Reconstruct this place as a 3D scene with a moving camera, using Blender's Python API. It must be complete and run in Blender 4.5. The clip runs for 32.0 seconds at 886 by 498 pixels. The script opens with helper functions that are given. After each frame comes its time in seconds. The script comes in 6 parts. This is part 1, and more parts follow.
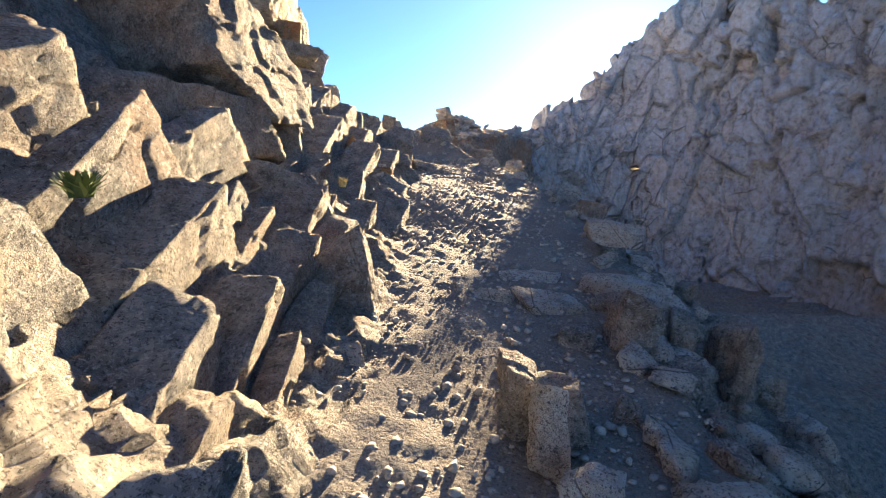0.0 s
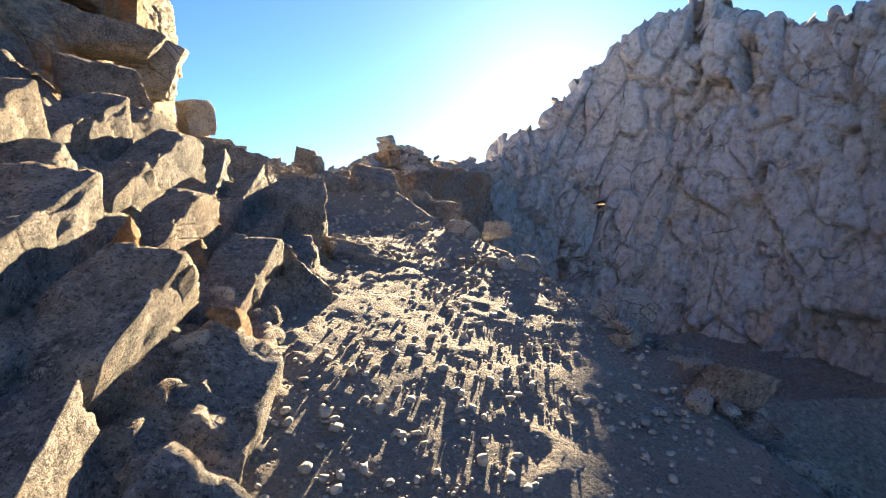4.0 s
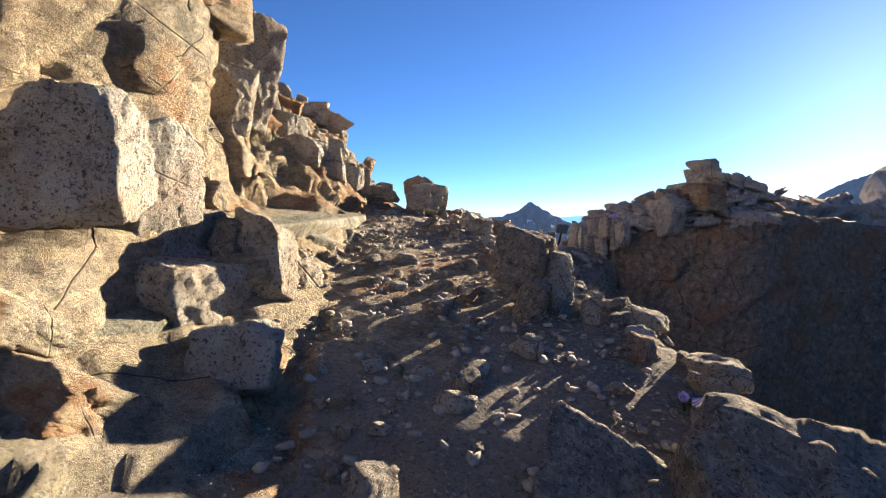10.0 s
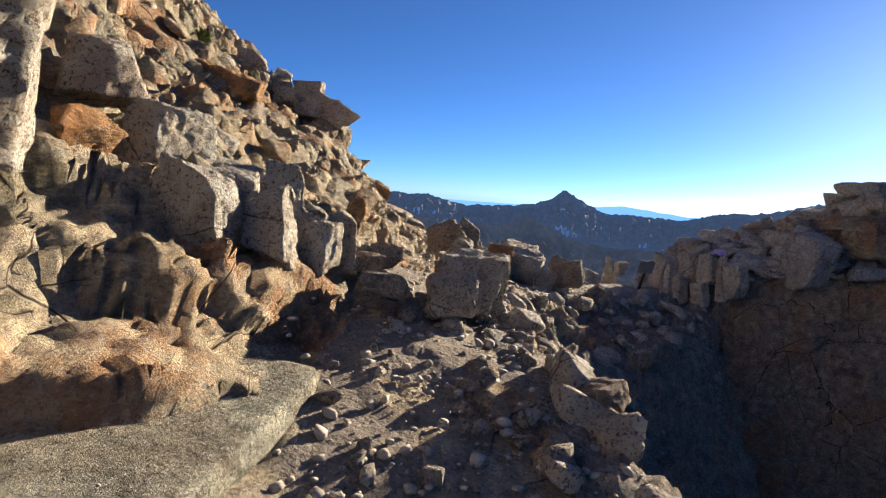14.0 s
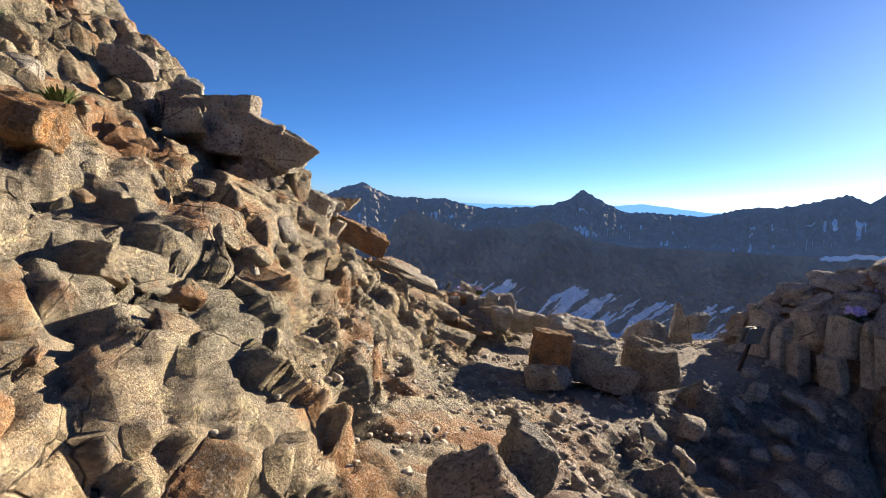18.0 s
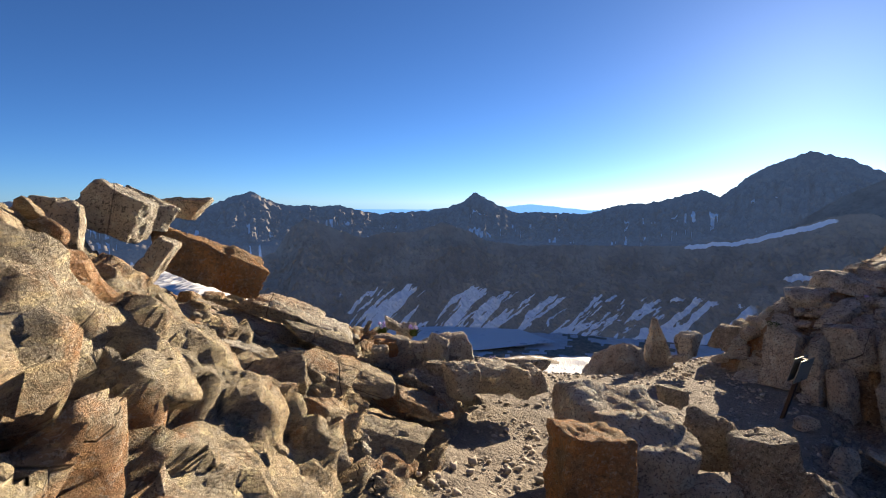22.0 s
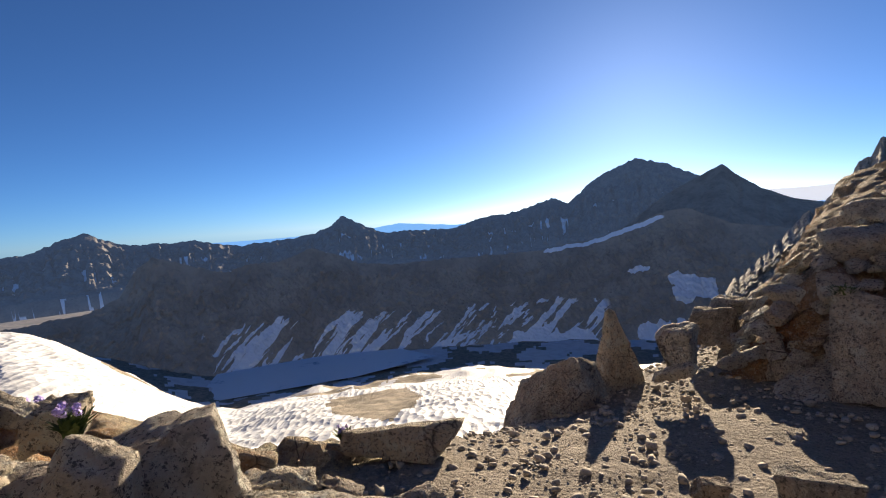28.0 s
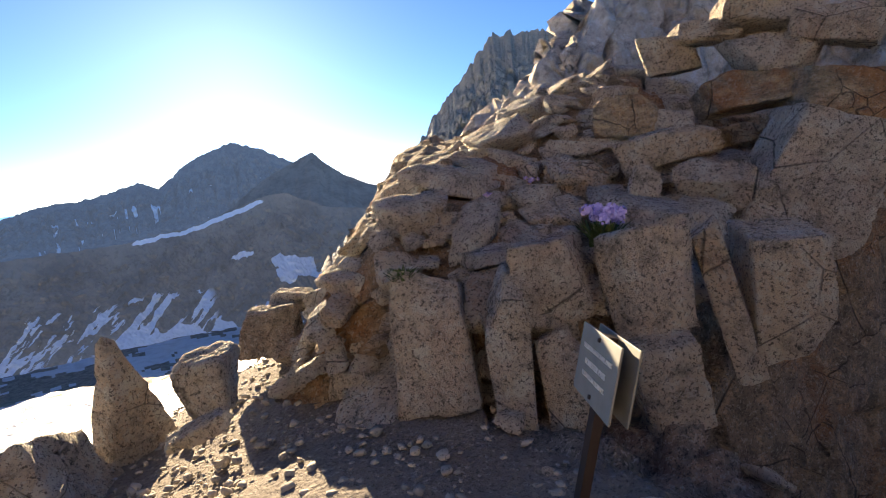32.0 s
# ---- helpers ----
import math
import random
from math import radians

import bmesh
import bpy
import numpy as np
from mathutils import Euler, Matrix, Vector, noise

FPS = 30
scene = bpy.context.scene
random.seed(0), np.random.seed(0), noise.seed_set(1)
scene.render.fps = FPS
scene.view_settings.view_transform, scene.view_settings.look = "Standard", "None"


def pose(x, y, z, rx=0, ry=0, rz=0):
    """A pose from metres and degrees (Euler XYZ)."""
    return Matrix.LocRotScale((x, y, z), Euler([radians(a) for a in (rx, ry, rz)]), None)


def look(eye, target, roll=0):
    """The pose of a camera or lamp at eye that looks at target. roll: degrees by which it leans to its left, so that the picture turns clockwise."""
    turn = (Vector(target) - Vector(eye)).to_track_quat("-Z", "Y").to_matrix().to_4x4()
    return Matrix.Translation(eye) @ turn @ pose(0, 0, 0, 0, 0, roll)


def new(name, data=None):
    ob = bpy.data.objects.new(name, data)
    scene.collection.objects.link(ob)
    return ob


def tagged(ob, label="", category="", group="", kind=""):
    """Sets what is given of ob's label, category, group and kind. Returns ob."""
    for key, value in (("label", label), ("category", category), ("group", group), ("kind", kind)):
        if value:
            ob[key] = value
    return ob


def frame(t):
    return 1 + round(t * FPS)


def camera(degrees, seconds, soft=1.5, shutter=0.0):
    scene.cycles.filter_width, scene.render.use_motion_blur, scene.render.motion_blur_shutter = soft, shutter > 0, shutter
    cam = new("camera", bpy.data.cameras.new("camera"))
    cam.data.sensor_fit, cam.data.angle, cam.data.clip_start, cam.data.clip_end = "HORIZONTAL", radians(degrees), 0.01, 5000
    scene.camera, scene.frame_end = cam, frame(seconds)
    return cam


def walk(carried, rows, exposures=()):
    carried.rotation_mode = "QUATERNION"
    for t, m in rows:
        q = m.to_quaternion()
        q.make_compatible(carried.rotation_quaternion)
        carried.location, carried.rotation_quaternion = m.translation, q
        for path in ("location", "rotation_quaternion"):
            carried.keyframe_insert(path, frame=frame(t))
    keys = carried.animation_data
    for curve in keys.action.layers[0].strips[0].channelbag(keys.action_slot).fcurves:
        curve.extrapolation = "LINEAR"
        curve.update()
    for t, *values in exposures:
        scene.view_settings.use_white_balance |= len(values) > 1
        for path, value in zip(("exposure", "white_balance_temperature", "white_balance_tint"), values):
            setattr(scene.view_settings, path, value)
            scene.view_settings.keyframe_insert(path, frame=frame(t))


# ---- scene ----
cam = camera(81.0, 32.0, soft=1.1)

EXPOSURES = [(0.0, 3.05, 8300, 8), (3.0, 3.0, 8300, 8), (4.5, 3.0, 8300, 8), (7.0, 2.75, 8300, 8), (9.0, 2.25, 7500, 10), (11.0, 2.0, 7200, 10), (13.0, 1.7, 6900, 10), (16.0, 1.7, 6900, 10), (18.0, 1.6, 6800, 10), (20.0, 1.65, 7000, 10), (23.0, 1.5, 7300, 10), (28.0, 1.3, 7300, 10), (30.0, 1.9, 7600, 10), (31.0, 2.25, 8000, 10), (32.0, 2.4, 8200, 10)]
PATH = [
    (0.0, pose(-0.208, 0.108, 0.129, 82.02, 3.03, -1.68)),
    (0.5, pose(-0.159, 0.546, 0.112, 82.74, 2.44, 0.61)),
    (1.0, pose(-0.188, 0.997, 0.202, 83.24, 1.91, 1.93)),
    (1.5, pose(-0.369, 1.639, 0.354, 84.67, 2.44, 1.34)),
    (2.0, pose(-0.356, 2.313, 0.432, 85.59, 2.71, 0.16)),
    (2.5, pose(-0.304, 3.159, 0.496, 85.24, 3.02, -1.76)),
    (3.0, pose(-0.261, 3.834, 0.671, 84.37, 3.34, -4.01)),
    (3.5, pose(-0.182, 4.517, 0.753, 83.55, 3.99, -5.62)),
    (4.0, pose(0.019, 5.268, 0.843, 84.51, 3.33, -7.80)),
    (4.5, pose(0.121, 5.786, 1.009, 86.01, 1.91, -9.95)),
    (6.5, pose(0.508, 8.619, 1.313, 87.10, 0.05, -3.20)),
    (7.0, pose(0.507, 9.375, 1.474, 88.37, -3.08, 1.58)),
    (7.5, pose(0.472, 10.125, 1.524, 89.36, -5.36, 7.82)),
    (8.0, pose(0.350, 10.778, 1.620, 87.83, -3.88, 13.63)),
    (8.5, pose(0.191, 11.352, 1.804, 87.21, -3.38, 17.41)),
    (9.0, pose(-0.050, 12.027, 1.950, 87.25, -1.90, 20.92)),
    (9.5, pose(-0.266, 12.461, 2.098, 86.11, -0.61, 21.99)),
    (10.0, pose(-0.455, 12.855, 2.202, 85.66, -1.55, 21.54)),
    (10.5, pose(-0.564, 13.295, 2.294, 84.87, -2.64, 21.72)),
    (11.0, pose(-0.722, 13.694, 2.383, 84.50, -3.42, 22.50)),
    (11.5, pose(-0.830, 13.986, 2.525, 84.98, -4.02, 22.92)),
    (12.0, pose(-1.073, 14.549, 2.553, 86.20, -4.79, 23.89)),
    (12.5, pose(-1.335, 14.999, 2.694, 86.05, -5.18, 25.20)),
    (13.0, pose(-1.527, 15.335, 2.878, 85.19, -5.10, 25.42)),
    (13.5, pose(-1.782, 15.807, 2.952, 84.37, -4.20, 24.98)),
    (15.5, pose(-2.681, 17.284, 3.201, 82.74, -4.16, 25.62)),
    (16.0, pose(-2.806, 17.579, 3.370, 82.65, -3.80, 24.29)),
    (16.5, pose(-2.961, 17.967, 3.461, 83.32, -3.29, 23.12)),
    (17.0, pose(-3.168, 18.353, 3.464, 83.59, -2.73, 23.25)),
    (17.5, pose(-3.273, 18.632, 3.599, 83.73, -2.31, 24.38)),
    (18.0, pose(-3.372, 18.974, 3.604, 84.06, -2.05, 26.99)),
    (18.5, pose(-3.576, 19.314, 3.632, 83.46, -1.94, 29.27)),
    (19.0, pose(-3.779, 19.640, 3.688, 84.13, -2.34, 30.61)),
    (19.5, pose(-3.930, 20.023, 3.644, 85.27, -2.96, 31.34)),
    (20.0, pose(-4.101, 20.307, 3.637, 85.49, -3.31, 30.85)),
    (20.5, pose(-4.319, 20.546, 3.595, 85.86, -2.70, 28.10)),
    (21.0, pose(-4.457, 20.844, 3.528, 85.91, -2.02, 24.57)),
    (21.5, pose(-4.637, 21.109, 3.516, 85.31, -1.44, 20.39)),
    (22.0, pose(-4.826, 21.465, 3.477, 84.85, -0.09, 15.53)),
    (22.5, pose(-5.001, 21.850, 3.356, 84.71, 0.24, 11.89)),
    (23.0, pose(-5.095, 22.185, 3.285, 84.81, 0.62, 10.61)),
    (23.5, pose(-5.203, 22.573, 3.241, 84.35, 0.36, 8.68)),
    (24.0, pose(-5.333, 22.786, 3.238, 83.75, 0.38, 3.50)),
    (24.5, pose(-5.396, 23.109, 3.091, 83.45, 0.98, -2.67)),
    (26.5, pose(-5.227, 24.263, 2.870, 84.56, 1.12, -3.01)),
    (27.0, pose(-5.165, 24.511, 2.843, 85.43, 1.54, -0.82)),
    (27.5, pose(-5.103, 24.852, 2.781, 85.99, 3.48, 2.13)),
    (28.0, pose(-5.216, 25.152, 2.655, 86.60, 4.35, 1.08)),
    (28.5, pose(-5.211, 25.344, 2.606, 86.37, 4.32, -2.19)),
    (29.0, pose(-5.080, 25.646, 2.603, 85.50, 5.17, -8.31)),
    (29.5, pose(-4.990, 25.923, 2.582, 83.93, 4.73, -19.51)),
    (30.0, pose(-4.905, 26.062, 2.565, 82.81, 4.05, -30.35)),
    (30.5, pose(-4.675, 26.112, 2.530, 82.17, 4.56, -35.58)),
    (31.0, pose(-4.460, 26.196, 2.521, 81.69, 5.18, -36.90)),
    (31.5, pose(-4.292, 26.339, 2.485, 81.51, 5.27, -38.86)),
    (32.0, pose(-4.137, 26.563, 2.468, 81.59, 4.51, -41.11)),
]
walk(cam, PATH, EXPOSURES)

# ---- sky and sun ----
SUN_AZ, SUN_EL = radians(19.8), radians(12.3)
world = bpy.data.worlds.new("sky")
scene.world = world
world.use_nodes = True
wn = world.node_tree
sky = wn.nodes.new("ShaderNodeTexSky")
sky.sky_type, sky.sun_disc = "NISHITA", False
sky.sun_elevation, sky.sun_rotation = SUN_EL, SUN_AZ
sky.altitude, sky.air_density, sky.dust_density, sky.ozone_density = 4000, 0.85, 3.0, 7.0
wn.links.new(sky.outputs[0], wn.nodes["Background"].inputs[0])
wn.nodes["Background"].inputs[1].default_value = 0.056
sun = new("sun", bpy.data.lights.new("sun", "SUN"))
sun.data.energy, sun.data.angle, sun.data.color = 5.0, radians(0.55), (1.0, 0.86, 0.68)
sun.matrix_world = look((0, 0, 0), (-math.sin(SUN_AZ) * math.cos(SUN_EL), -math.cos(SUN_AZ) * math.cos(SUN_EL), -math.sin(SUN_EL)))


# ---- materials ----
class Nodes:
    """A small helper that strings shader nodes together."""

    def __init__(self, name):
        self.mat = bpy.data.materials.new(name)
        self.mat.use_nodes = True
        self.t = self.mat.node_tree
        self.bsdf = self.t.nodes["Principled BSDF"]
        self.bsdf.inputs["Roughness"].default_value = 0.85
        self.bsdf.inputs["Specular IOR Level"].default_value = 0.25
        shift = self.t.nodes.new("ShaderNodeVectorMath")
        shift.operation = "MULTIPLY_ADD"
        self.t.links.new(self.t.nodes.new("ShaderNodeObjectInfo").outputs["Random"], shift.inputs[0])
        shift.inputs[1].default_value = (37.0, 53.0, 71.0)
        self.t.links.new(self.t.nodes.new("ShaderNodeTexCoord").outputs["Object"], shift.inputs[2])
        self.co = shift.outputs[0]

    def put(self, node, socket, value):
        if isinstance(value, bpy.types.NodeSocket):
            self.t.links.new(value, node.inputs[socket])
        else:
            node.inputs[socket].default_value = value

    def noise(self, scale, detail=3.0, rough=0.55, co=None, distort=0.0):
        n = self.t.nodes.new("ShaderNodeTexNoise")
        self.put(n, "Vector", co or self.co)
        self.put(n, "Scale", scale), self.put(n, "Detail", detail), self.put(n, "Roughness", rough), self.put(n, "Distortion", distort)
        return n.outputs["Fac"]

    def cells(self, scale, feature="DISTANCE_TO_EDGE", co=None):
        n = self.t.nodes.new("ShaderNodeTexVoronoi")
        n.feature = feature
        self.put(n, "Vector", co or self.co), self.put(n, "Scale", scale)
        return n.outputs["Distance"] if feature != "F1C" else n.outputs["Color"]

    def ramp(self, fac, a, b, low=0.0, high=1.0):
        n = self.t.nodes.new("ShaderNodeMapRange")
        n.interpolation_type = "SMOOTHSTEP"
        self.put(n, 0, fac)
        for i, v in enumerate((a, b, low, high)):
            self.put(n, i + 1, v)
        return n.outputs[0]

    def math(self, op, a, b=0.5):
        n = self.t.nodes.new("ShaderNodeMath")
        n.operation = op
        self.put(n, 0, a), self.put(n, 1, b)
        return n.outputs[0]

    def mix(self, fac, a, b, blend="MIX"):
        n = self.t.nodes.new("ShaderNodeMix")
        n.data_type, n.blend_type = "RGBA", blend
        self.put(n, 0, fac), self.put(n, 6, rgba(a)), self.put(n, 7, rgba(b))
        return n.outputs[2]

    def warp(self, scale, amount):
        n = self.t.nodes.new("ShaderNodeTexNoise")
        self.put(n, "Vector", self.co), self.put(n, "Scale", scale), self.put(n, "Detail", 2.0)
        v = self.t.nodes.new("ShaderNodeVectorMath")
        v.operation = "MULTIPLY_ADD"
        self.put(v, 0, n.outputs["Color"]), self.put(v, 1, (amount,) * 3), self.put(v, 2, self.co)
        return v.outputs[0]

    def squash(self, x, y, z, turn=(0, 0, 0)):
        n = self.t.nodes.new("ShaderNodeMapping")
        self.put(n, "Vector", self.co), self.put(n, "Scale", (x, y, z)), self.put(n, "Rotation", turn)
        return n.outputs[0]

    def random(self):
        return self.t.nodes.new("ShaderNodeObjectInfo").outputs["Random"]

    def island(self):
        return self.t.nodes.new("ShaderNodeNewGeometry").outputs["Random Per Island"]

    def attr(self, name):
        n = self.t.nodes.new("ShaderNodeAttribute")
        n.attribute_name = name
        return n.outputs["Fac"]

    def bump(self, height, strength=0.6, distance=0.02, after=None):
        n = self.t.nodes.new("ShaderNodeBump")
        self.put(n, "Height", height), self.put(n, "Strength", strength), self.put(n, "Distance", distance)
        if after:
            self.put(n, "Normal", after)
        self.t.links.new(n.outputs[0], self.bsdf.inputs["Normal"])
        return n.outputs[0]

    def done(self, colour, rough=None):
        self.put(self.bsdf, "Base Color", rgba(colour))
        if rough is not None:
            self.put(self.bsdf, "Roughness", rough)
        return self.mat


def rgba(c):
    return (*c, 1.0) if isinstance(c, tuple) and len(c) == 3 else c


def granite(name, grey, tan, rust=0.3, green=0.2, lichen=0.25, wide=1.0, speck=0.5, joints=0.35, relief=1.0, chip=0.35, joint_size=0.5, pit=0.75, bed=1.0):
    """Speckled granite: grey to tan, iron stains, greenish patina, black lichen, a few fine joints."""
    n = Nodes(name)
    w = n.warp(1.5, 0.35)
    col = n.mix(n.ramp(n.noise(0.55 * wide, 5, 0.6, co=w), 0.38, 0.62), grey, tan)
    mid = n.noise(7.0 * wide, 6, 0.72, co=n.squash(1.0, 1.0, bed))
    col = n.mix(n.ramp(mid, 0.37, 0.49, 0.8, 0.0), col, tuple(0.5 * v for v in grey))
    col = n.mix(n.ramp(mid, 0.515, 0.6, 0.0, 0.8), col, tuple(min(0.75, 1.45 * v) for v in tan))
    col = n.mix(n.ramp(n.noise(1.7 * wide, 5, 0.65), 0.52, 0.64, 0, green), col, (0.16, 0.17, 0.12))
    col = n.mix(n.ramp(n.noise(0.9 * wide, 7, 0.7, co=n.warp(0.8, 0.8)), 0.49, 0.62, 0, rust), col, (0.5, 0.2, 0.06))
    col = n.mix(n.ramp(n.noise(4.5 * wide, 7, 0.8, co=n.warp(2.0, 0.3)), 0.6, 0.68, 0, rust * 0.8), col, (0.3, 0.13, 0.05))
    grain = n.noise(48.0, 3, 0.85)
    col = n.mix(n.ramp(grain, 0.535, 0.605, 0, min(0.9, 1.4 * speck)), col, (0.03, 0.028, 0.026))
    col = n.mix(n.ramp(n.noise(36.0, 3, 0.85, co=n.warp(9.0, 0.1)), 0.54, 0.62, 0, min(0.9, 1.3 * speck)), col, (0.68, 0.64, 0.58))
    col = n.mix(n.ramp(n.noise(3.1, 8, 0.8), 0.57, 0.64, 0, lichen), col, (0.045, 0.045, 0.04))
    pits = n.noise(30.0, 4, 0.75)
    col = n.mix(n.ramp(pits, 0.31, 0.42, pit, 0.0), col, tuple(0.32 * v for v in grey))
    flaw = n.ramp(n.cells(joint_size, co=n.warp(0.7, 0.3)), 0.0, 0.008, 1.0, 0.0)
    flaw = n.math("MULTIPLY", flaw, n.ramp(n.noise(0.6, 2), 0.5, 0.58, 0, joints))
    net = n.ramp(n.cells(1.3 * wide, co=n.squash(1.0, 0.45, 1.3, (0.4, 0.5, 0.3))), 0.0, 0.009, 1.0, 0.0)
    flaw = n.math("MAXIMUM", flaw, n.math("MULTIPLY", net, n.ramp(n.noise(0.8 * wide, 3, 0.6), 0.5, 0.57, 0, 0.9 * joints)))
    col = n.mix(flaw, col, (0.04, 0.033, 0.027))
    rough = n.noise(5.0 * wide, 10, 0.74, co=n.squash(1.0, 1.0, bed))
    chips = n.cells(5.5 * wide, "F1", co=n.warp(3.0, 0.4))
    h = n.math("ADD", n.math("MULTIPLY", rough, 1.6), n.math("MULTIPLY", chips, chip))
    first = n.bump(h, 1.0, 0.06 * relief / wide)
    n.bump(n.math("SUBTRACT", n.math("ADD", n.noise(22.0, 7, 0.85), n.math("MULTIPLY", grain, 0.7)), n.math("MULTIPLY", flaw, 1.5)), 1.0, 0.06, first)
    return n.done(col, 0.88)


def gravel_material(name, a, b):
    n = Nodes(name)
    col = n.mix(n.ramp(n.noise(1.1, 4), 0.35, 0.65), a, b)
    bits = n.cells(34.0, "F1")
    col = n.mix(n.ramp(n.noise(44.0, 4, 0.8), 0.5, 0.66, 0, 0.75), col, (0.09, 0.08, 0.07))
    col = n.mix(n.ramp(n.noise(27.0, 4, 0.8), 0.55, 0.66, 0, 0.65), col, (0.45, 0.41, 0.35))
    h = n.math("ADD", n.math("MULTIPLY", bits, -0.3), n.math("ADD", n.noise(25.0, 5, 0.75), n.noise(6.0, 4, 0.7)))
    n.bump(h, 1.0, 0.05)
    return n.done(col, 0.95)


SLOPE = granite("sunlit_slope_rock", (0.44, 0.39, 0.31), (0.58, 0.45, 0.3), rust=0.6, green=0.45, lichen=0.16, relief=0.8, speck=0.3, pit=0.45, bed=2.6, joints=0.85, joint_size=1.3)
SLAB = granite("greenish_slab_rock", (0.36, 0.36, 0.29), (0.44, 0.42, 0.33), rust=0.15, green=0.7, lichen=0.15, relief=0.6, speck=0.4, pit=0.5, joints=0.6, joint_size=0.7)
PALE = granite("pale_granite", (0.64, 0.585, 0.51), (0.7, 0.6, 0.47), rust=0.22, green=0.05, lichen=0.22, speck=0.55, pit=0.55, joints=0.7, joint_size=0.9)
GREY = granite("grey_granite", (0.33, 0.31, 0.28), (0.42, 0.35, 0.28), rust=0.25, green=0.2, lichen=0.35)
CRAG = granite("brown_crag_rock", (0.33, 0.28, 0.23), (0.42, 0.31, 0.21), rust=0.5, green=0.15, lichen=0.35, speck=0.4, joints=0.8, joint_size=0.8)
CLIFF = granite("cliff_granite", (0.64, 0.58, 0.51), (0.7, 0.62, 0.53), rust=0.15, green=0.05, lichen=0.06, wide=0.4, relief=0.35, joints=0.55, chip=0.0, joint_size=0.14, pit=0.3, speck=0.3)
RUSTY = granite("rusty_granite", (0.42, 0.3, 0.19), (0.5, 0.26, 0.11), rust=0.8, green=0.3, lichen=0.3, speck=0.3, pit=0.5)
GRAVEL = gravel_material("trail_gravel", (0.24, 0.205, 0.17), (0.3, 0.255, 0.21))


def stone_material(name):
    """Loose stones that differ one by one."""
    n = Nodes(name)
    r = n.island()
    col = n.mix(r, (0.26, 0.24, 0.21), (0.45, 0.39, 0.32))
    col = n.mix(n.ramp(n.noise(70.0, 2, 0.7), 0.55, 0.68, 0, 0.5), col, (0.06, 0.055, 0.05))
    n.bump(n.noise(30.0, 4, 0.7), 0.6, 0.01)
    return n.done(col, 0.92)


STONES = stone_material("loose_stones")


# ---- number noise for the shapes ----
def mixed(i, j, k, seed):
    h = (i.astype(np.int64) * 374761393 + j.astype(np.int64) * 668265263 + k.astype(np.int64) * 2147483647 + seed * 144269) & 0xFFFFFFFF
    h = ((h ^ (h >> 13)) * 1274126177) & 0xFFFFFFFF
    h = ((h ^ (h >> 15)) * 2246822519) & 0xFFFFFFFF
    return h ^ (h >> 16)


def value_noise(p, seed=0):
    b = np.floor(p)
    f = p - b
    f = f * f * (3 - 2 * f)
    b = b.astype(np.int64)
    out = 0
    for dx in (0, 1):
        for dy in (0, 1):
            for dz in (0, 1):
                w = (f[:, 0] if dx else 1 - f[:, 0]) * (f[:, 1] if dy else 1 - f[:, 1]) * (f[:, 2] if dz else 1 - f[:, 2])
                out = out + w * (mixed(b[:, 0] + dx, b[:, 1] + dy, b[:, 2] + dz, seed) / 4294967295.0)
    return out - 0.5


def fbm(p, octaves=4, seed=0, gain=0.5):
    out, amp = 0, 1.0
    for o in range(octaves):
        out = out + amp * value_noise(p * 2 ** o + 17.3 * o, seed + o)
        amp *= gain
    return out


def blocks(p, seed=0, crack=0.12, tilt=1.0, jitter=0.8, face=(0, 0, 0)):
    """Broken-rock relief: every cell has its own height and slant, with a groove between cells."""
    b = np.floor(p).astype(np.int64)
    d1 = np.full(len(p), 9.0)
    d2 = np.full(len(p), 9.0)
    level = np.zeros(len(p))
    for dx in (-1, 0, 1):
        for dy in (-1, 0, 1):
            for dz in (-1, 0, 1):
                i, j, k = b[:, 0] + dx, b[:, 1] + dy, b[:, 2] + dz
                h = mixed(i, j, k, seed)
                r = [((h >> s) & 255) / 255.0 - 0.5 for s in (0, 8, 16)]
                v = [p[:, 0] - i - 0.5 - jitter * r[0], p[:, 1] - j - 0.5 - jitter * r[1], p[:, 2] - k - 0.5 - jitter * r[2]]
                d = np.maximum(np.maximum(np.abs(v[0]), np.abs(v[1])), np.abs(v[2])) * 0.8 + 0.2 * np.sqrt(v[0] ** 2 + v[1] ** 2 + v[2] ** 2)
                near = d < d1
                r4 = ((h >> 24) & 255) / 255.0 - 0.5
                here = r4 + tilt * (r[1] * v[0] + r[2] * v[1] + r[0] * v[2]) + face[0] * v[0] + face[1] * v[1] + face[2] * v[2]
                d2 = np.where(near, d1, np.minimum(d2, d))
                level = np.where(near, here, level)
                d1 = np.where(near, d, d1)
    groove = np.clip(1 - (d2 - d1) / crack, 0, 1)
    return level, groove


def turned(p, rx, ry, rz, size):
    m = np.array(Euler((rx, ry, rz)).to_matrix())
    return (p @ m.T) / np.array(size)


